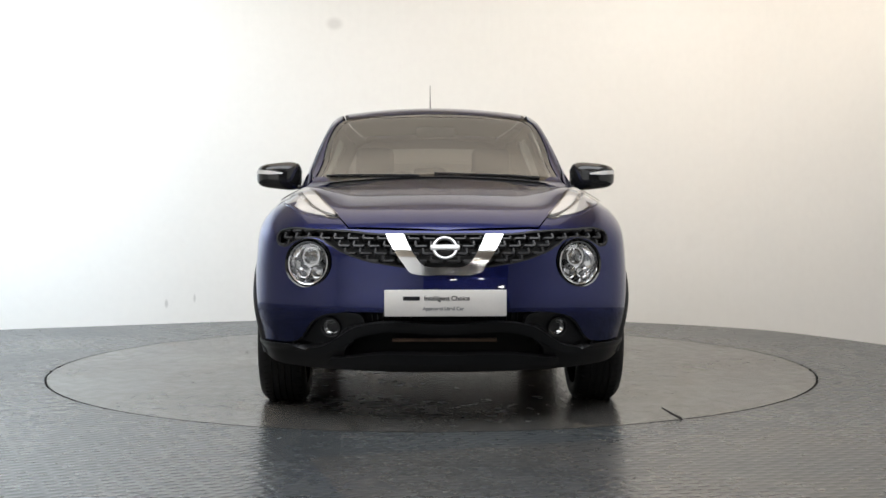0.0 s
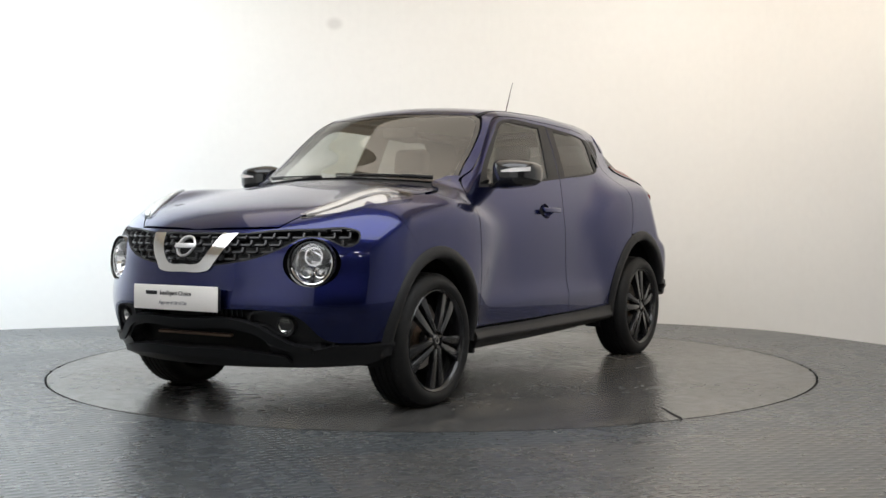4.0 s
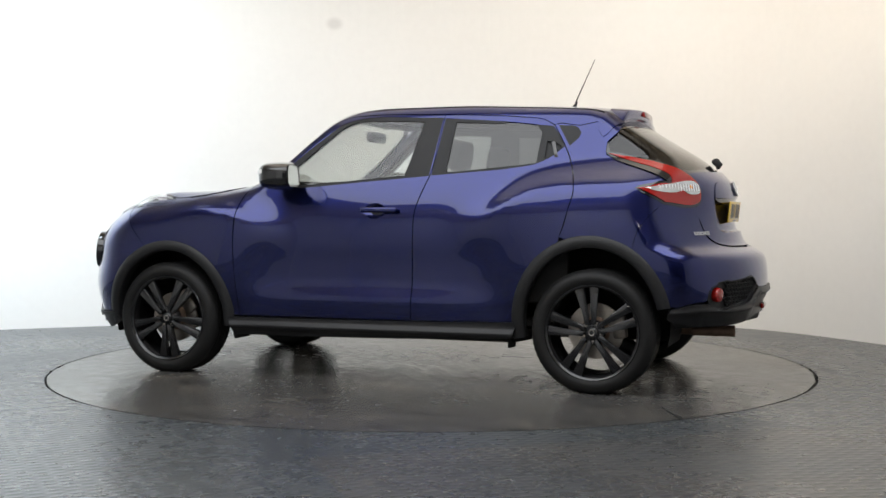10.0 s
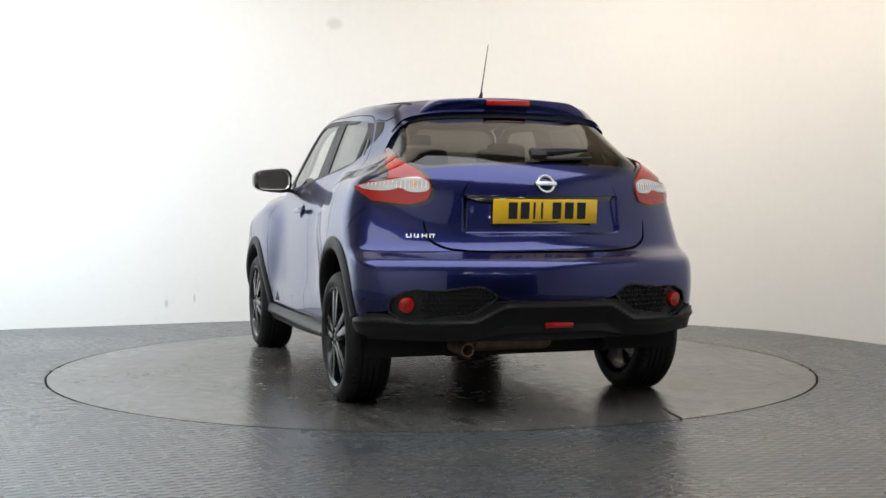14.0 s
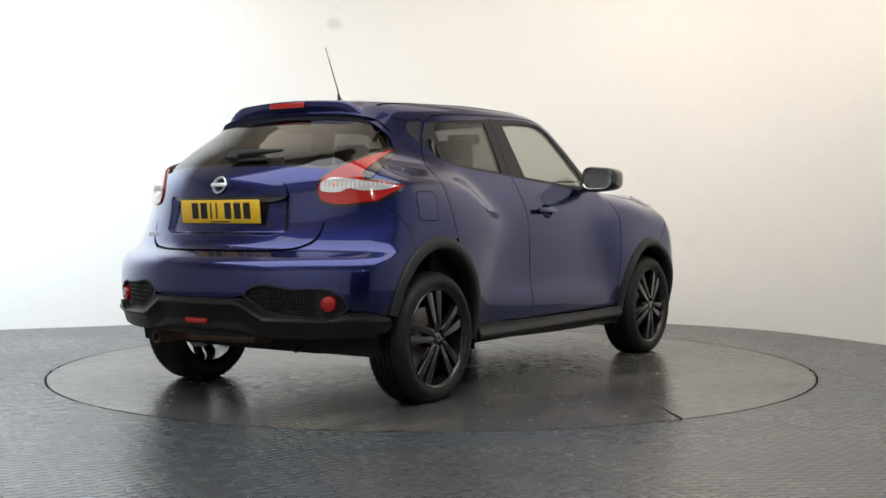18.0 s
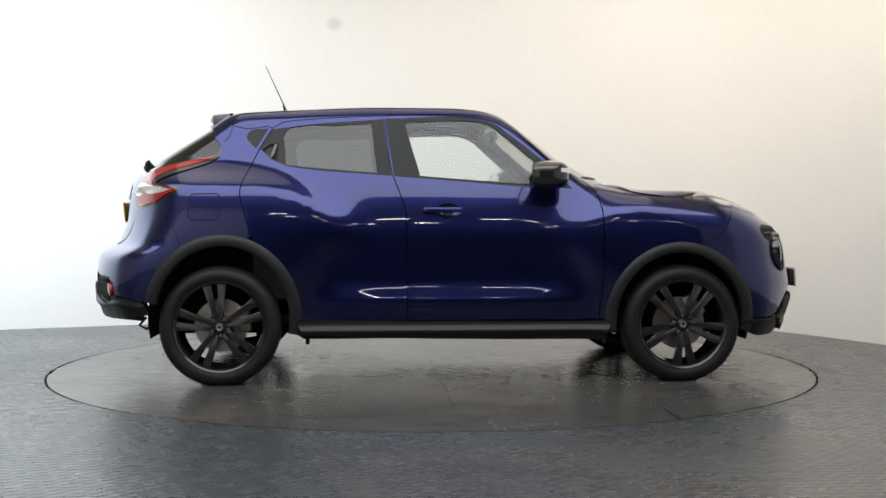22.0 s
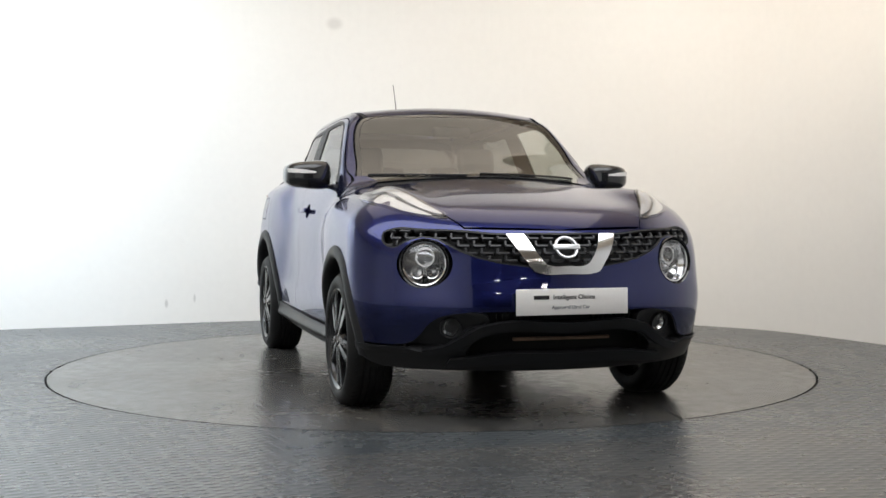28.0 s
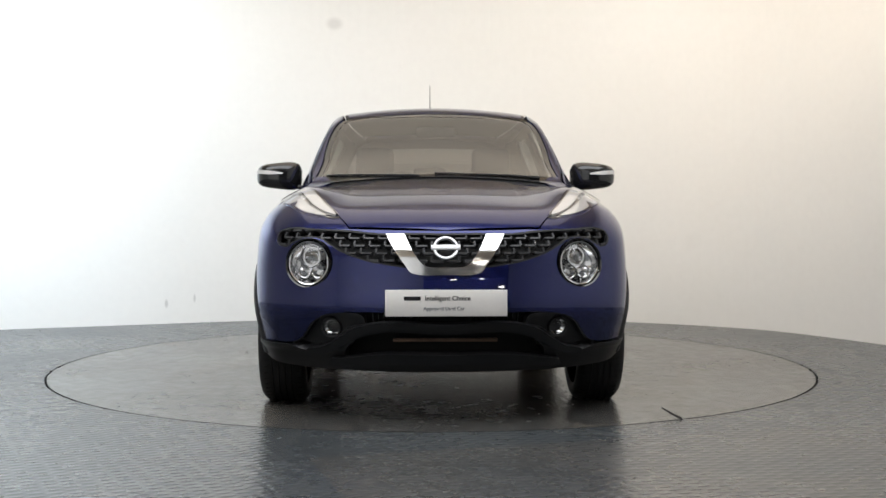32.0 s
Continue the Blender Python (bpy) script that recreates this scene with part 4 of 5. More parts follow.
# upper lamps on the wings, drawn from above
LAMP = [(1.815, .478), (1.70, .527), (1.60, .567), (1.50, .607), (1.42, .642), (1.34, .690), (1.285, .728), (1.33, .770), (1.42, .772), (1.53, .752), (1.62, .708), (1.72, .640), (1.79, .545)]
for s in (1, -1):
    loop = np.array([(x, y) for x, y in curve(LAMP, .02)])
    up = panel("position_lamp", "T", [shrink(loop, .002)], LAMP_BASE, car, side=s, off=-.012, depth=0, label="swept clear lamp on top of the wing")
    panel("lamp_seal", "T", [shrink(loop, -.004), shrink(loop, .004)], GLOSS_BLACK, up, side=s, off=-.001, depth=.006)
    panel("lamp_frame", "T", [shrink(loop, .012), shrink(loop, .019)], CHROME, up, side=s, off=-.008, depth=.010, step=.02)
    panel("lamp_bowl", "T", [curve([(1.56, .655), (1.46, .672), (1.36, .715), (1.35, .745), (1.44, .752), (1.53, .722)], .015)], SILVER, up, side=s, off=-.012, depth=.004, step=.02)
    p_, n_ = on_car("T", 1.45, .708, -.010, s)
    part("projector", lathe([(0, .008), (.014, .006), (.024, -.004), (.026, -.012)], 24), GLOSS_BLACK, up, m=facing(p_, n_))
    panel("light_guide", "T", [curve([(1.79, .495), (1.66, .552), (1.50, .617), (1.38, .68), (1.36, .71), (1.45, .682), (1.56, .645), (1.66, .605), (1.74, .55)], .02)], GUIDE, up, side=s, off=.004, depth=.012, step=.02)
    panel("light_guide", "T", [curve([(1.78, .535), (1.68, .608), (1.58, .66), (1.47, .712), (1.50, .742), (1.60, .702), (1.70, .64)], .02)], GUIDE, up, side=s, off=.0, depth=.012, step=.02)
    panel("indicator", "T", [curve([(1.45, .70), (1.40, .715), (1.37, .745), (1.41, .757), (1.46, .73)], .015)], GUIDE, up, side=s, off=-.012, depth=.01, step=.015)
    crown = curve([(1.905, .428, 1), (1.83, .56), (1.74, .68), (1.64, .76), (1.50, .80), (1.35, .80), (1.20, .765), (1.17, .736, 1), (1.255, .738), (1.33, .703), (1.45, .623), (1.634, .552), (1.816, .477)], .025)
    panel("wing_crown", "T", [crown, loop], PAINT, car, side=s, off=-.002, depth=.01, step=.025)
    panel("lens", "T", [shrink(loop, .001)], LENS, up, side=s, off=.011, depth=.014)

# ---- rear end, drawn round the tail as (arc, z) ----
GLASS_R = [(0, 1.166), (.25, 1.160), (.45, 1.154), (.60, 1.146), (.66, 1.158), (.75, 1.188), (.87, 1.222), (1.005, 1.250), (1.02, 1.30), (1.0, 1.345), (.94, 1.385), (.82, 1.412), (.67, 1.426), (.40, 1.432), (0, 1.435)]
rear_glass = both_halves(curve(GLASS_R, .03, closed=False))
panel("rear_window", "R", [rear_glass], GLASS_REAR, car, off=-.016, depth=0)
panel("rear_window_band", "R", [shrink(rear_glass, -.012), shrink(rear_glass, .016)], GLOSS_BLACK, car, off=-.014, depth=.004)
GATE = [(0, .752), (.2, .752), (.376, .758), (.461, .770), (.531, .806), (.563, .869), (.583, .965), (.556, .984), (.540, 1.012), (.538, 1.050), (.550, 1.082), (.585, 1.112), (.62, 1.136, 1), (.45, 1.150), (.25, 1.156), (0, 1.162)]
INSET = [(0, .822), (.20, .822), (.342, .826), (.398, .845), (.429, .884), (.425, .95), (.40, 1.02), (.37, 1.075), (.315, 1.097), (.2, 1.106), (0, 1.110)]
gate_line = both_halves(curve(GATE, .025, closed=False))
inset_line = both_halves(curve(INSET, .025, closed=False))
gate = panel("tailgate", "R", [shrink(gate_line, GAP), inset_line], PAINT, car, depth=.012, step=.018)


def inset_dish(q):
    side_ = np.clip((.405 - np.abs(q[:, 0])) / .03, 0, 1)
    return (-.020 - .010 * np.clip((q[:, 1] - .84) / .16, 0, 1)) * np.clip((q[:, 1] - .826) / .014, 0, 1) * side_ * side_ * (3 - 2 * side_)


brow = both_halves(curve([(0, 1.008, 1), (.30, 1.008), (.396, 1.010, 1), (.385, 1.045), (.367, 1.076), (.315, 1.097), (.2, 1.106), (0, 1.110)], .02, closed=False))
low_inset = both_halves(curve([(0, .822), (.20, .822), (.342, .826), (.398, .845), (.429, .884), (.425, .95), (.402, 1.006, 1), (.30, 1.004), (0, 1.004)], .02, closed=False))
panel("tailgate_brow", "R", [shrink(brow, .001)], PAINT, gate, off=.003, depth=.05, step=.03)
panel("plate_recess", "R", [low_inset], PAINT, gate, off=.0, depth=.006, step=.011, dish=inset_dish)
panel("tailgate_handle", "R", [both_halves(curve([(0, .998), (.375, 1.000), (.385, 1.004), (.375, 1.008), (0, 1.008)], .02, closed=False))], GLOSS_BLACK, gate, off=-.006, depth=.04)
rp = pose(-1.880, .0, .936, 90 + 6, 0, -90)
rear_plate = part("rear_plate", box(.524, .114, .006, bevel=.0025), PLATE_YELLOW, car, "yellow rear plate with dark bars", m=rp)
for k, x in enumerate((-.165, -.105, -.058, -.020, .055, .118, .180)):
    part("lettering", box(.010 if k in (2, 3) else .044, .078, .001, at=(x, .004, .0036)), INK, rear_plate, smooth=False, m=rp)
part("lettering", box(.13, .006, .001, at=(0, -.049, .0036)), INK, rear_plate, smooth=False, m=rp)
p_, n_ = on_car("R", 0, 1.062, .004)
emblem = part("emblem", lathe([(.034, -.004), (.042, .002), (.045, .007), (.042, .011), (.037, .011), (.034, .006)], 40, closed=True), SOFT_CHROME, car, "plain chrome ring emblem", m=facing(p_, n_))
part("emblem_bar", box(.104, .019, .009, at=(0, 0, .009), bevel=.003), SILVER, emblem, m=facing(p_, n_))
for k in range(4):
    p_, n_ = on_car("R", .625 - k * .033, .823, .003)
    part("model_badge", joined(box(.0055, .024, .005, at=(-.010, 0, 0)), box(.0055, .024, .005, at=(.010 - .004 * (k % 2), 0, 0)), box(.024, .0055, .005, at=(0, (-.009, -.009, .0, .009)[k], 0))), SOFT_CHROME, car, m=facing(p_, n_) @ Matrix.Diagonal((1, .8, 1, 1)))

# tail lamps: a red blade up the glass, a clear middle and a red foot
TAIL_LAMP = [(.80, .985, 1), (.59, .977), (.560, .988), (.545, 1.014), (.543, 1.050), (.556, 1.080), (.60, 1.118), (.66, 1.150), (.75, 1.182), (.87, 1.217), (1.01, 1.244, 1), (.93, 1.214), (.86, 1.186), (.79, 1.152), (.745, 1.114), (.745, 1.092), (.82, 1.078), (.88, 1.064), (.93, 1.056, 1), (.86, 1.02)]
LAMP_CLEAR = [(.905, 1.054, 1), (.81, 1.070), (.72, 1.084), (.65, 1.092), (.585, 1.088), (.553, 1.068), (.552, 1.036), (.60, 1.024), (.65, 1.030), (.68, 1.046), (.72, 1.036), (.81, 1.036)]
panel("rear_window_gasket", "R", [both_halves(curve([(0, 1.13), (.45, 1.12), (.60, 1.10), (.72, 1.12), (.84, 1.17), (1.05, 1.25), (1.06, 1.36), (.95, 1.43), (.60, 1.47), (0, 1.48)], .03, closed=False)), shrink(rear_glass, .012)], DARK, car, off=-.026, depth=0)
for s in (1, -1):
    tl = curve(TAIL_LAMP, .018)
    lamp = panel("tail_lamp", "R", [tl], RED, car, side=s, off=.008, depth=.03, step=.02, label="boomerang tail lamp, red with a clear middle")
    panel("lamp_seal", "R", [shrink(tl, -.014), shrink(tl, .004)], GLOSS_BLACK, lamp, side=s, off=.001, depth=.01)
    panel("clear_lens", "R", [curve(LAMP_CLEAR, .018)], CLEAR_LENS, lamp, side=s, off=.011, depth=.006, step=.02)
    panel("lamp_fin", "R", [curve([(1.02, 1.242, 1), (.93, 1.211), (.86, 1.183), (.79, 1.149), (.747, 1.112), (.747, 1.096, 1), (.775, 1.092), (.80, 1.112), (.85, 1.145), (.92, 1.182), (.985, 1.212)], .015)], GLOSS_BLACK, lamp, side=s, off=.006, depth=.012, step=.02)
    p_, n_ = on_car("R", .62, 1.063, .012, s)
    part("indicator", lathe([(.0, .002), (.009, .001), (.016, -.004)], 20), AMBER, lamp, m=facing(p_, n_))
    ribs = []
    for k in range(15):
        u = .565 + k * .019
        zc = 1.058 + (.006 if u > .70 else 0)
        p_, n_ = on_car("R", u, zc, .012, s)
        b_ = box(.0025, .034 if u < .72 else .018, .004)
        bmesh.ops.transform(b_, matrix=facing(p_, n_), verts=b_.verts)
        ribs.append(b_)
    part("lens_ribs", joined(*ribs), SILVER, lamp, smooth=False)["kind"] = "stuff"

# rear bumper
RB_TOP = [(0, .745), (.2, .745), (.376, .751), (.465, .763), (.537, .80), (.569, .869), (.590, .968), (.63, .972), (.80, .975), (.83, .965, 1)]
prs = place("S", seam(rear_bumper_seam))
seam_arc = [(.9 * math.atan2(q[1], -q[0] - 1.0), q[2]) for q in prs]
prs = place("S", [q for q in R_ARCH if q[0] <= -1.48 and q[1] > .43])
arch_arc_r = [(.9 * math.atan2(q[1], -q[0] - 1.0), q[2]) for q in prs]
RB_LOW = [(.80, .455, 1), (.74, .478), (.66, .492), (.643, .539), (.605, .570), (.45, .580), (.287, .588), (.25, .552), (.20, .536), (0, .534)]
line = [tuple(q) for q in curve(RB_TOP, .025, closed=False)] + seam_arc[1:] + arch_arc_r + [tuple(q) for q in curve(RB_LOW, .025, closed=False)]
rbump = panel("rear_bumper", "R", [both_halves(np.array(line))], PAINT, car, depth=.02, step=.02)
RB_BLACK = [(0, .530), (.20, .532), (.25, .530), (.30, .500), (.345, .468), (.45, .452), (.60, .440), (.66, .470), (.74, .470), (.82, .447, 1), (.83, .40), (.76, .368), (.60, .352), (.40, .350), (.30, .362), (.20, .382), (0, .385)]
LEDGE = spline((-.1, .510), (.20, .510), (.27, .474), (.345, .434), (.5, .428), (.62, .438), (.72, .440), (.9, .43))


def valance_dish(q):
    """A rounded ledge that runs round the pockets, the face below it tucked in."""
    d = LEDGE(np.abs(q[:, 0])) - q[:, 1]
    return .010 * np.exp(-((d - .006) / .014) ** 2) - .030 * np.clip(d / .085, 0, 1) ** .8 * np.clip((.80 - np.abs(q[:, 0])) / .12, 0, 1)


panel("rear_valance", "R", [both_halves(curve(RB_BLACK, .02, closed=False))], SATIN_BLACK, car, off=.012, depth=.05, step=.012, label="black plastic rear valance", dish=valance_dish)
POCKET_R = curve([(.655, .535), (.607, .572), (.45, .583), (.287, .588), (.25, .553), (.288, .512), (.345, .472), (.45, .455), (.60, .444), (.655, .48)], .02)
for s in (1, -1):
    panel("pocket", "R", [POCKET_R], BLACK_TRIM, rbump, side=s, off=-.022, depth=0)
    panel("pocket_rim", "R", [shrink(POCKET_R, -.003), shrink(POCKET_R, .006)], BLACK_TRIM, rbump, side=s, off=.0, depth=.03)
    pocket_in = shrink(POCKET_R, .006)
    cells = []
    for r in range(6):
        for c in range(12):
            u, z = .275 + c * .027 + (.0135 if r % 2 else 0), .464 + r * .0225
            if within(pocket_in, np.array([[u, z]]))[0] and u < .535:
                p_, n_ = on_car("R", u, z, -.016, s)
                b_ = lathe([(.0098, -.006), (.0098, .006), (.0134, .006), (.0134, -.006)], 6, closed=True)
                bmesh.ops.transform(b_, matrix=facing(p_, n_), verts=b_.verts)
                cells.append(b_)
    part("mesh_insert", joined(*cells), BLACK_TRIM, rbump, smooth=False)["kind"] = "stuff"
    p_, n_ = on_car("R", .59, .512, -.006, s)
    part("reflector", lathe([(0, .012), (.02, .011), (.034, .008), (.037, 0), (.037, -.02)], 32), RED, car, "round red reflector", m=facing(p_, (n_ + Vector((-.3, 0, 0))).normalized()))
p_, n_ = on_car("R", 0, .418, -.010)
part("rear_fog_lamp", box(.14, .028, .02, bevel=.008), RED, car, "red fog lamp in the valance", m=facing(p_, n_))
part("exhaust", lathe([(.026, 0), (.030, 0), (.030, .22), (.026, .22)], 24, axis="x", closed=True), RUST, car, "stained steel exhaust tailpipe", m=pose(-1.93, .40, .305))
part("exhaust_hanger", tube([(-1.80, .33, .30), (-1.80, .30, .345), (-1.76, .28, .36)], .007, 6), RUST, car)
part("towing_eye", tube([(-1.74, -.36, .33), (-1.78, -.36, .285), (-1.74, -.36, .262), (-1.70, -.36, .29)], .009, 6), DARK, car)
part("silencer", box(.20, .50, .11, bevel=.045, seg=3), RUST, car, m=pose(-1.66, .15, .33))

# spoiler over the rear window, high brake lamp
def spoiler_top(x, y):
    return ROOFLINE(x + RAKE(x) * y * y) - .135 * y * y - 3.5 * max(0, abs(y) - .33) ** 2


SPOILER_END = -1.388
bm, rows_ = bmesh.new(), []
for y in np.linspace(-.495, .495, 41):
    xe = SPOILER_END + .22 * y * y + 1.8 * max(0, abs(y) - .42) ** 2
    line_ = [(x, spoiler_top(x, y) + .001) for x in np.linspace(-1.256, xe + .010, 8)]
    ze = line_[-1][1]
    drop = .050 + .05 * (abs(y) / .5) ** 3
    line_ += [(xe + .003, ze - .004), (xe, ze - .012), (xe + .004, ze - drop * .7), (xe + .012, ze - drop), (xe + .05, ze - drop - .006), (-1.27, ze - drop - .012)]
    rows_.append([bm.verts.new((x, y, z)) for x, z in line_])
for p_, q_ in zip(rows_, rows_[1:]):
    for i in range(len(p_) - 1):
        bm.faces.new((p_[i], p_[i + 1], q_[i + 1], q_[i]))
bm.faces.new(rows_[0])
bm.faces.new(rows_[-1][::-1])
part("spoiler", bm, PAINT, car, "body-coloured roof spoiler")
SPOIL_R = [(0, 1.437), (.40, 1.434), (.67, 1.428), (.82, 1.415), (.945, 1.388), (1.005, 1.348), (1.03, 1.335), (1.06, 1.37), (1.06, 1.42), (1.0, 1.465), (.80, 1.485), (.4, 1.497), (0, 1.502)]
panel("spoiler_lip", "R", [both_halves(curve(SPOIL_R, .02, closed=False))], PAINT, car, off=.004, depth=.03, step=.02)
part("brake_lamp", box(.012, .235, .030, bevel=.005), RED, car, "red high brake lamp", m=pose(SPOILER_END - .001, 0, 1.486, 0, 6, 0))
# rear wiper
p0, n0 = on_car("R", 0, 1.195, .02)
wiper = part("rear_wiper", box(.085, .055, .035, bevel=.012), RUBBER, car, m=facing(p0, n0))
part("wiper_arm", tube([on_car("R", -u, 1.20 + .05 * u, .022)[0] for u in np.linspace(0, .33, 8)], [.018, .021, .020, .018, .015, .012, .009, .006], 8), RUBBER, wiper)
part("wiper_blade", tube([on_car("R", .02 - u, 1.178 + .03 * u, .006)[0] for u in np.linspace(0, .36, 8)], .007, 6), RUBBER, wiper)

# aerial
part("aerial_base", lathe([(0, .05), (.006, .045), (.010, .02), (.022, .004), (.026, -.004)], 20), BLACK_TRIM, car, m=pose(-.955, -.006, 1.54, 0, -25, 0))
part("aerial", tube([(-.965, -.006, 1.575), (-1.081, -.005, 1.823)], [.004, .002], 6), BLACK_TRIM, car)
# ---- wheel arches, sills, underside ----
def arch_band(name, cx, cz, ro, ri, a0, a1, s, parent):
    """Cladding round a wheel opening: a ring swept over the wing, proud of it and turned in."""
    prof = [(0.0, .002), (.10, .010), (.5, .016), (.85, .014), (1.0, .006), (1.0, -.02), (1.0, -.06)]
    verts, faces = [], []
    angs = np.linspace(a0, a1, 60)
    flat = [(cx + (ro[0] + (ri[0] - ro[0]) * k) * math.cos(radians(a)), cz + (ro[1] + (ri[1] - ro[1]) * k) * math.sin(radians(a))) for a in angs for k, _ in prof]
    for (x, y, z), (_, h) in zip(place("S", flat), prof * len(angs)):
        verts.append((x, (y + h) * s, z))
    n = len(prof)
    for i in range(len(angs) - 1):
        for k in range(n - 1):
            f = (i * n + k, (i + 1) * n + k, (i + 1) * n + k + 1, i * n + k + 1)
            faces.append(f if s > 0 else f[::-1])
    return mesh_object(name, verts, [f[::-1] for f in faces], BLACK_TRIM, parent, "black plastic wheel arch cladding", smooth=True)


for s in (1, -1):
    arch_band("arch_cladding", 1.252, .335, (.417, .437), (.352, .378), -8, 188, s, car)
    arch_band("arch_cladding", -1.25, .36, (.424, .455), (.355, .392), -12, 168, s, car)
    # sill cladding
    sill = curve([(.87, .338, 1), (.5, .336), (.0, .340), (-.5, .346), (-.86, .356, 1), (-.83, .27, 1), (-.4, .252), (.2, .240), (.84, .236, 1)], .04)
    panel("sill", "S", [sill], SATIN_BLACK, car, side=s, off=.012, depth=.05, step=.014, label="black plastic sill", dish=lambda q: .026 * np.exp(-((q[:, 1] - .290) / .024) ** 2))
    # mud flaps
    part("mud_flap", box(.02, .16, .06, bevel=.006), DARK, car, m=pose(.835, .74 * s, .238))
    part("mud_flap", box(.02, .10, .055, bevel=.006), DARK, car, m=pose(-.80, .73 * s, .238))
    # wheel housings
    for cx, cz in ((1.252, .335), (-1.25, .36)):
        bm = bmesh.new()
        prev = None
        for a in np.linspace(-15, 195, 30):
            q = [(cx + .405 * math.cos(radians(a)), y * s, cz + .425 * math.sin(radians(a))) for y in (.80, .40)]
            cur = [bm.verts.new(v) for v in q]
            if prev:
                bm.faces.new((prev[0], prev[1], cur[1], cur[0]))
            prev = cur
        c = [bm.verts.new((cx + .405 * math.cos(radians(a)), .40 * s, cz + .425 * math.sin(radians(a)))) for a in np.linspace(-15, 195, 24)]
        bm.faces.new(c)
        part("wheel_housing", bm, DARK, car)

# dark inner skin behind the seams
INNER = [(.10, .25), (.78, .25), (.80, .5), (.80, .80), (.78, 1.02), (.72, 1.07), (.2, 1.05), (-.4, 1.10), (-.9, 1.14), (-1.12, 1.10), (-1.10, .82), (-.82, .70), (-.80, .25)]
pair("inner_skin", "S", [curve([(*q, 1) for q in INNER], .04)], DARK, car, off=-.026, depth=0, step=.04)
panel("inner_nose", "F", [both_halves(np.array([(0, .87), (.3, .87), (.5, .90), (.8, .96), (.95, .80), (.98, .70), (.84, .50), (.8, .30), (.5, .25), (0, .25)]))], DARK, car, off=-.10, depth=0, step=.06)
panel("inner_tail", "R", [both_halves(np.array([(0, 1.14), (.55, 1.12), (.62, 1.10), (.80, 1.04), (.90, .95), (.86, .75), (.84, .50), (.80, .34), (.5, .33), (0, .33)]))], DARK, car, off=-.034, depth=0, step=.06)
bm = bmesh.new()
under = [(1.85, .45), (1.62, .40), (.90, .40), (.84, .76), (-.82, .76), (-.90, .40), (-1.60, .40)]
loop = [bm.verts.new((x, y, .24)) for x, y in under] + [bm.verts.new((x, -y, .24)) for x, y in under[::-1]]
bm.faces.new(loop)
r = bmesh.ops.extrude_face_region(bm, geom=bm.faces[:])
bmesh.ops.translate(bm, vec=(0, 0, .06), verts=[g for g in r["geom"] if isinstance(g, bmesh.types.BMVert)])
part("underbody", bm, DARK, car, smooth=False)
for s in (1, -1):
    part("axle", tube([(-1.265, .0, .30), (-1.265, .70 * s, .31)], .04, 10), DARK, car)
    part("control_arm", tube([(1.20, .25 * s, .26), (1.265, .72 * s, .27)], .028, 8), DARK, car)
    part("hanger", box(.05, .03, .05, bevel=.008), DARK, car, m=pose(-.66, .30 * s, .215))


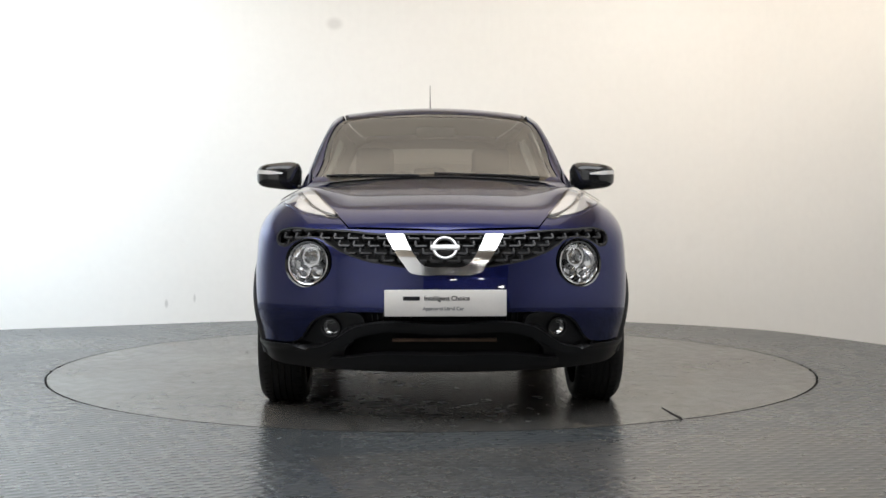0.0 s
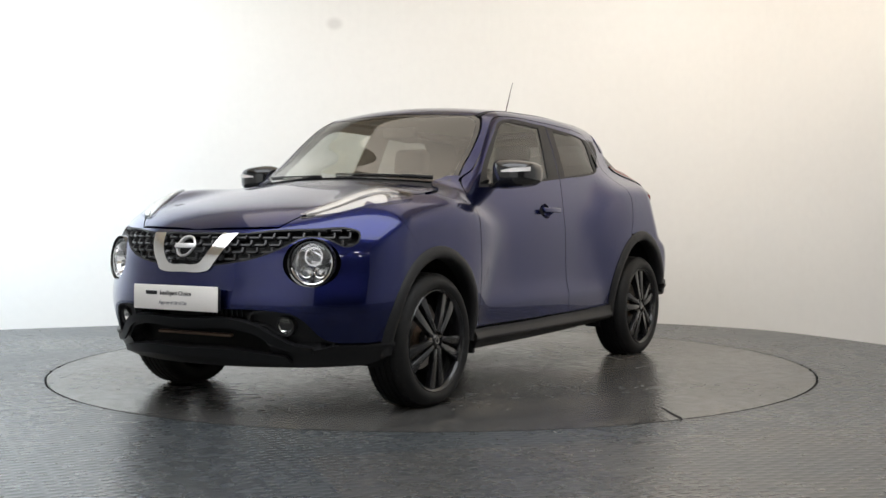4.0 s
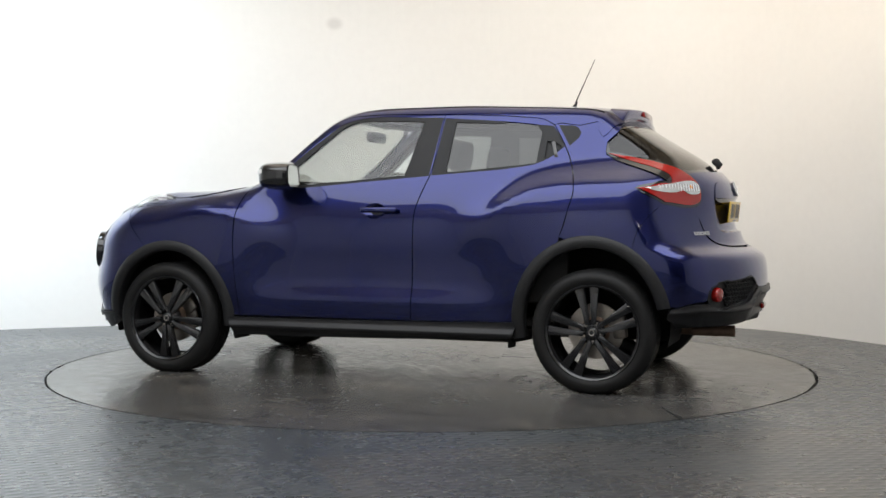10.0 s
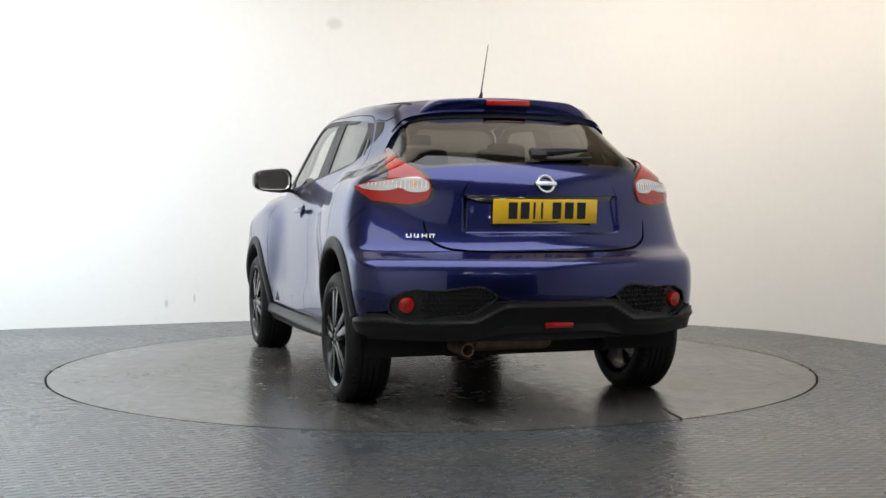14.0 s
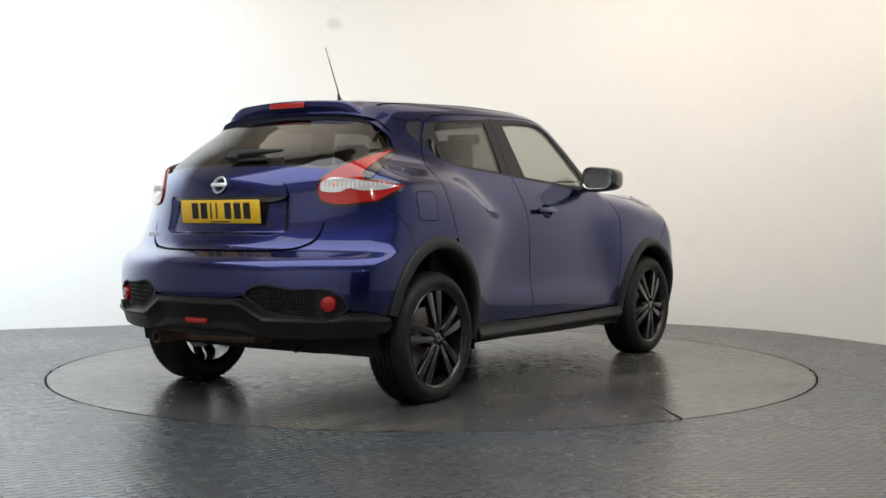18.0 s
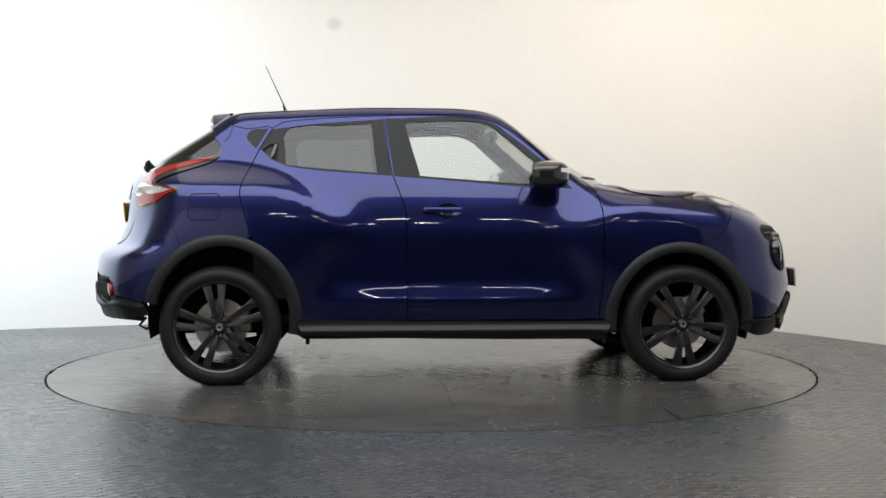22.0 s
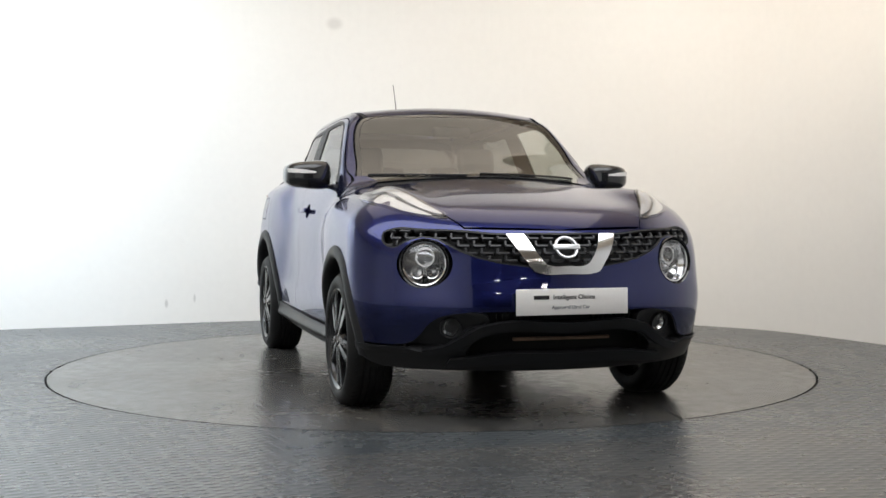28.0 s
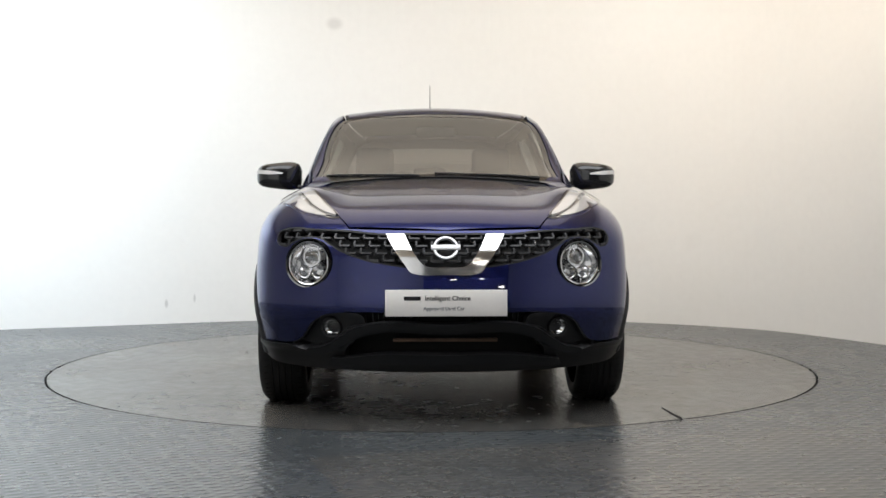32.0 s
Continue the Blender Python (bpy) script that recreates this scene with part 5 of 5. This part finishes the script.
# ---- wheels ----
def wheel_parts(parent, s):
    """One wheel round the origin, its outer face to +y."""
    R, W_ = .325, .225
    rim = part("wheel", lathe([(.215, -.19), (.234, -.185), (.238, -.10), (.232, -.02), (.242, -.006), (.249, .0), (.245, .005), (.236, .000), (.228, -.014), (.222, -.10)], 64, axis="y", closed=True), RIM, parent, "dark grey twin-spoke alloy wheel with tyre")
    prof = [(.242, -.005), (.253, .004), (.270, .010), (.290, .008), (.306, -.004), (.317, -.018), (.3245, -.034)]
    for k, y in enumerate((-.062, -.092, -.122, -.152)):
        prof += [(.325, y + .012), (.325, y + .004), (.318, y + .003), (.318, y - .003), (.325, y - .004)]
    prof += [(.3245, -.176), (.317, -.194), (.300, -.210), (.268, -.216), (.240, -.205)]
    part("tyre", lathe(prof, 96, axis="y"), TYRE, rim, "black low-profile road tyre")
    grooves = []
    for i in range(60):
        a = 2 * math.pi * i / 60
        for y, t in ((-.037, .35), (-.178, -.35)):
            b = box(.005, .030, .004)
            bmesh.ops.transform(b, matrix=pose(0, 0, 0, 0, math.degrees(a), 0) @ pose(0, y, .3232, 0, 0, math.degrees(t)), verts=b.verts)
            grooves.append(b)
    part("tread_sipes", joined(*grooves), DARK, rim, smooth=False)["kind"] = "stuff"
    # five pairs of spokes
    for i in range(5):
        a = 360 / 5 * i
        for side in (-1, 1):
            xi, xo = .0155 * side, .041 * side
            w0, w1 = .0140, .026
            out = [(xi - w0, .040), (xi + w0, .040), (xi + w0 + .006 * side, .10), (xo + w1, .230), (xo - w1, .230), (xi - w0 + .006 * side, .10)]
            bm = prism(out, .020)
            for v in bm.verts:
                rr = v.co.z
                v.co.y += -.026 + .010 * (1 - (rr - .04) / .18) - (.012 if v.co.y < .01 else 0)
            bmesh.ops.bevel(bm, geom=bm.edges[:], offset=.005, segments=2, profile=0.5, affect="EDGES")
            part("spoke", bm, RIM, rim, m=pose(0, 0, 0, 0, a, 0))
    part("hub", lathe([(0, -.006), (.030, -.006), (.034, -.012), (.058, -.016), (.066, -.028), (.064, -.06)], 40, axis="y"), RIM, rim)
    part("hub_cap", lathe([(0, .002), (.024, .001), (.029, -.004), (.030, -.012)], 32, axis="y"), GLOSS_BLACK, rim)
    part("hub_emblem", lathe([(.011, .001), (.0145, .003), (.016, .002)], 28, axis="y"), STEEL, rim)
    for i in range(5):
        a = radians(72 * i + 36)
        part("wheel_nut", lathe([(0, -.004), (.009, -.005), (.0105, -.010), (.0105, -.03)], 6, axis="y"), STEEL, rim, m=pose(.050 * math.sin(a), 0, .050 * math.cos(a)))
    part("brake_disc", lathe([(.07, -.095), (.145, -.095), (.145, -.115), (.07, -.115)], 48, axis="y", closed=True), STEEL, rim)
    part("brake_hat", lathe([(0, -.075), (.06, -.075), (.075, -.085), (.078, -.115)], 40, axis="y"), RUST, rim)
    part("caliper", box(.07, .06, .14, at=(-.125, -.11, .02), bevel=.012), STEEL, rim)
    return rim


first = {}
for s in (1, -1):
    for hub in (FRONT_HUB, REAR_HUB):
        m_ = pose(hub, .868 * s, HUB_Z, 0, 0, 0 if s > 0 else 180) @ pose(0, 0, 0, 0, 39 if hub > 0 else 7, 0)
        if not first:
            first["wheel"] = wheel_parts(car, 1)
            first["wheel"].matrix_basis = m_
        else:
            copy_thing(first["wheel"], m_)

# ---- door mirrors ----
for s in (1, -1):
    bm = bmesh.new()
    bmesh.ops.create_uvsphere(bm, u_segments=32, v_segments=20, radius=1)
    for v in bm.verts:
        x, y, z = v.co
        k = 3.8
        r = (abs(x) ** k + abs(y) ** k + abs(z) ** k) ** (1 / k)
        v.co = Vector((x, y, z)) / r
        v.co.x *= .114 * (1.0 if v.co.x > 0 else .80)
        v.co.y *= .126
        v.co.z *= .075 * (1 - .16 * v.co.y / .126)
        v.co.x = v.co.x - .035 * (v.co.y / .126) ** 2 + .01 if v.co.x > 0 else max(v.co.x, -.076) + .01 - .022 * (v.co.y / .126)
    mm = pose(.494, .884 * s, 1.138, 0, 0, 0) @ Matrix.Diagonal((1, s, 1, 1))
    mir = part("door_mirror", bm, GLOSS_BLACK, car, "gloss black door mirror with a white indicator strip", m=mm)
    bm = bmesh.new()
    prev = None
    for k, y in enumerate(np.linspace(-.03, .116, 9)):
        x = .114 * (1 - min(1, abs(y / .1265)) ** 3.8) ** (1 / 3.8) - .035 * (y / .126) ** 2 + .0125
        h = .004 + .007 * min(1, k / 4)
        cur = [bm.verts.new((x + .001, y, .012 + .010 * k / 8 - h)), bm.verts.new((x + .001, y, .012 + .010 * k / 8 + h))]
        if prev:
            bm.faces.new((prev[0], cur[0], cur[1], prev[1]))
        prev = cur
    part("indicator_strip", bm, PLATE_WHITE, mir, m=mm)
    bm = lathe([(0, -.0005), (.5, -.0005), (.95, 0), (1, .004)], 40, axis="x")
    for v in bm.verts:
        r = math.hypot(v.co.y, v.co.z)
        square = (abs(v.co.y / r) ** 4 + abs(v.co.z / r) ** 4) ** -.25 if r > 1e-6 else 1
        v.co.y *= .104 * square
        v.co.z *= .060 * square
        v.co.x *= -1
    part("mirror_glass", bm, CHROME, mir, m=mm @ pose(-.0690, 0, 0, 0, 0, 9.9))
    part("mirror_arm", box(.075, .16, .026, bevel=.01), GLOSS_BLACK, mir, m=pose(.515, .785 * s, 1.078, 10 * s, 0, 0))
    part("mirror_foot", box(.13, .03, .04, bevel=.012), GLOSS_BLACK, mir, m=pose(.58, .727 * s, 1.088, 0, 12, 0))

# front wipers
for y0, y1 in ((.55, -.02), (-.10, -.60)):
    pts = []
    for k in np.linspace(0, 1, 10):
        y = y0 + (y1 - y0) * k
        q = place("T", [(.925 - .45 * y * y * .9 - .03 * k, y)])[0]
        pts.append((q[0], q[1], q[2] + .004))
    part("front_wiper", tube(pts, [.006] * 3 + [.0045] * 7, 6), BLACK_TRIM, car)

# ---- inside ----
def seat(x, y, w, parent, head=True):
    b = joined(box(.50, w, .16, at=(x + .05, y, .52), bevel=.05, seg=3), box(.16, w, .62, at=(0, 0, .31), bevel=.06, seg=3, turn=pose(x - .20, y, .56, 0, -16, 0)))
    st = part("seat", b, CLOTH, parent, "dark cloth car seat with headrest")
    if head:
        part("headrest", box(.10, .24, .17, bevel=.04, seg=3), CLOTH, st, m=pose(x - .40, y, 1.26, 0, -10, 0))
        for d in (-.05, .05):
            part("headrest_post", tube([(x - .385, y + d, 1.12), (x - .40, y + d, 1.22)], .006, 6), STEEL, st)
    return st


seat(.02, .37, .50, car)
seat(.02, -.37, .50, car)
bench = part("rear_bench", joined(box(.46, 1.24, .16, at=(-.82, 0, .56), bevel=.05, seg=3), box(.16, 1.24, .56, at=(0, 0, .28), bevel=.06, seg=3, turn=pose(-1.06, 0, .58, 0, -18, 0))), CLOTH, car, "dark cloth rear bench")
for y in (-.40, 0, .40):
    part("headrest", box(.09, .24, .13, bevel=.035, seg=3), CLOTH, bench, m=pose(-1.25, y, 1.19, 0, -10, 0))
dash = part("dashboard", joined(box(.42, 1.34, .24, at=(.74, 0, .95), bevel=.07, seg=3), box(.22, .44, .12, at=(.63, -.37, 1.05), bevel=.04, seg=3), box(.5, .26, .34, at=(.45, 0, .62), bevel=.05, seg=2)), DASH, car)
steer = part("steering_wheel", lathe([(.172 + .014 * math.cos(t), .014 * math.sin(t)) for t in np.linspace(0, 2 * math.pi, 12, endpoint=False)], 40, closed=True), DASH, car, m=pose(.40, -.37, .97, 0, 68, 0))
part("wheel_hub", box(.33, .10, .04, bevel=.02), DASH, steer, m=pose(.41, -.37, .97, 0, 68, 0) @ pose(0, 0, 0, 0, 0, 90))
part("wheel_boss", box(.14, .14, .05, bevel=.03), DASH, steer, m=pose(.42, -.37, .965, 0, 68, 0))
part("inside_mirror", box(.05, .23, .065, bevel=.02), DASH, car, m=pose(.30, 0, 1.40))
part("cabin_floor", box(1.9, 1.30, .04, at=(-.2, 0, .34)), DASH, car, smooth=False)
part("load_cover", box(.50, 1.16, .02, at=(-1.40, 0, 1.03), bevel=.006), DASH, car)
panel("headlining", "T", [both_halves_top(np.array([(.26, 0), (.24, .25), (.16, .50), (-.5, .535), (-1.15, .48), (-1.22, 0)]))], LINING, car, off=-.03, depth=0, step=.08)
for s in (1, -1):
    part("door_card", box(1.9, .03, .62, at=(-.15, .70 * s, .76), bevel=.01), DASH, car, smooth=False)


# ---- what moves: the turntable and the car on it ----
def motions():
    turn = [(0, -1.72), (0.5, -1.57), (1, -0.27), (1.5, 2.61), (2, 7.12), (2.5, 12.99), (3, 19.37), (3.5, 25.74), (4, 32.07), (4.5, 38.34), (6.5, 64.75), (7, 71.29), (7.5, 77.80), (8, 84.27), (8.5, 90.70), (9, 97.11), (9.5, 103.56), (10, 110.04), (10.5, 116.51), (11, 123.00), (11.5, 129.48), (12, 136.00), (12.5, 142.55), (13, 149.07), (13.5, 155.62), (15.5, 181.65), (16, 188.09), (16.5, 194.54), (17, 201.00), (17.5, 207.46), (18, 213.90), (18.5, 220.33), (19, 226.74), (19.5, 233.17), (20, 239.71), (20.5, 246.32), (21, 252.85), (21.5, 259.31), (22, 265.85), (22.5, 272.43), (23, 278.95), (23.5, 285.43), (24, 291.83), (24.5, 298.19), (26.5, 324.30), (27, 330.72), (27.5, 337.15), (28, 343.59), (28.5, 349.44), (29, 353.96), (29.5, 356.73), (30, 357.98), (30.5, 358.19), (31, 358.19), (31.5, 358.19), (32, 358.19)]
    off = Matrix.Translation((-AXIS[0], -AXIS[1], 0))
    walk(car, [(t, pose(0, 0, 0, 0, 0, -90 - a) @ off) for t, a in turn])
    walk(table, [(t, pose(0, 0, 0, 0, 0, -90 - a)) for t, a in turn])


motions()
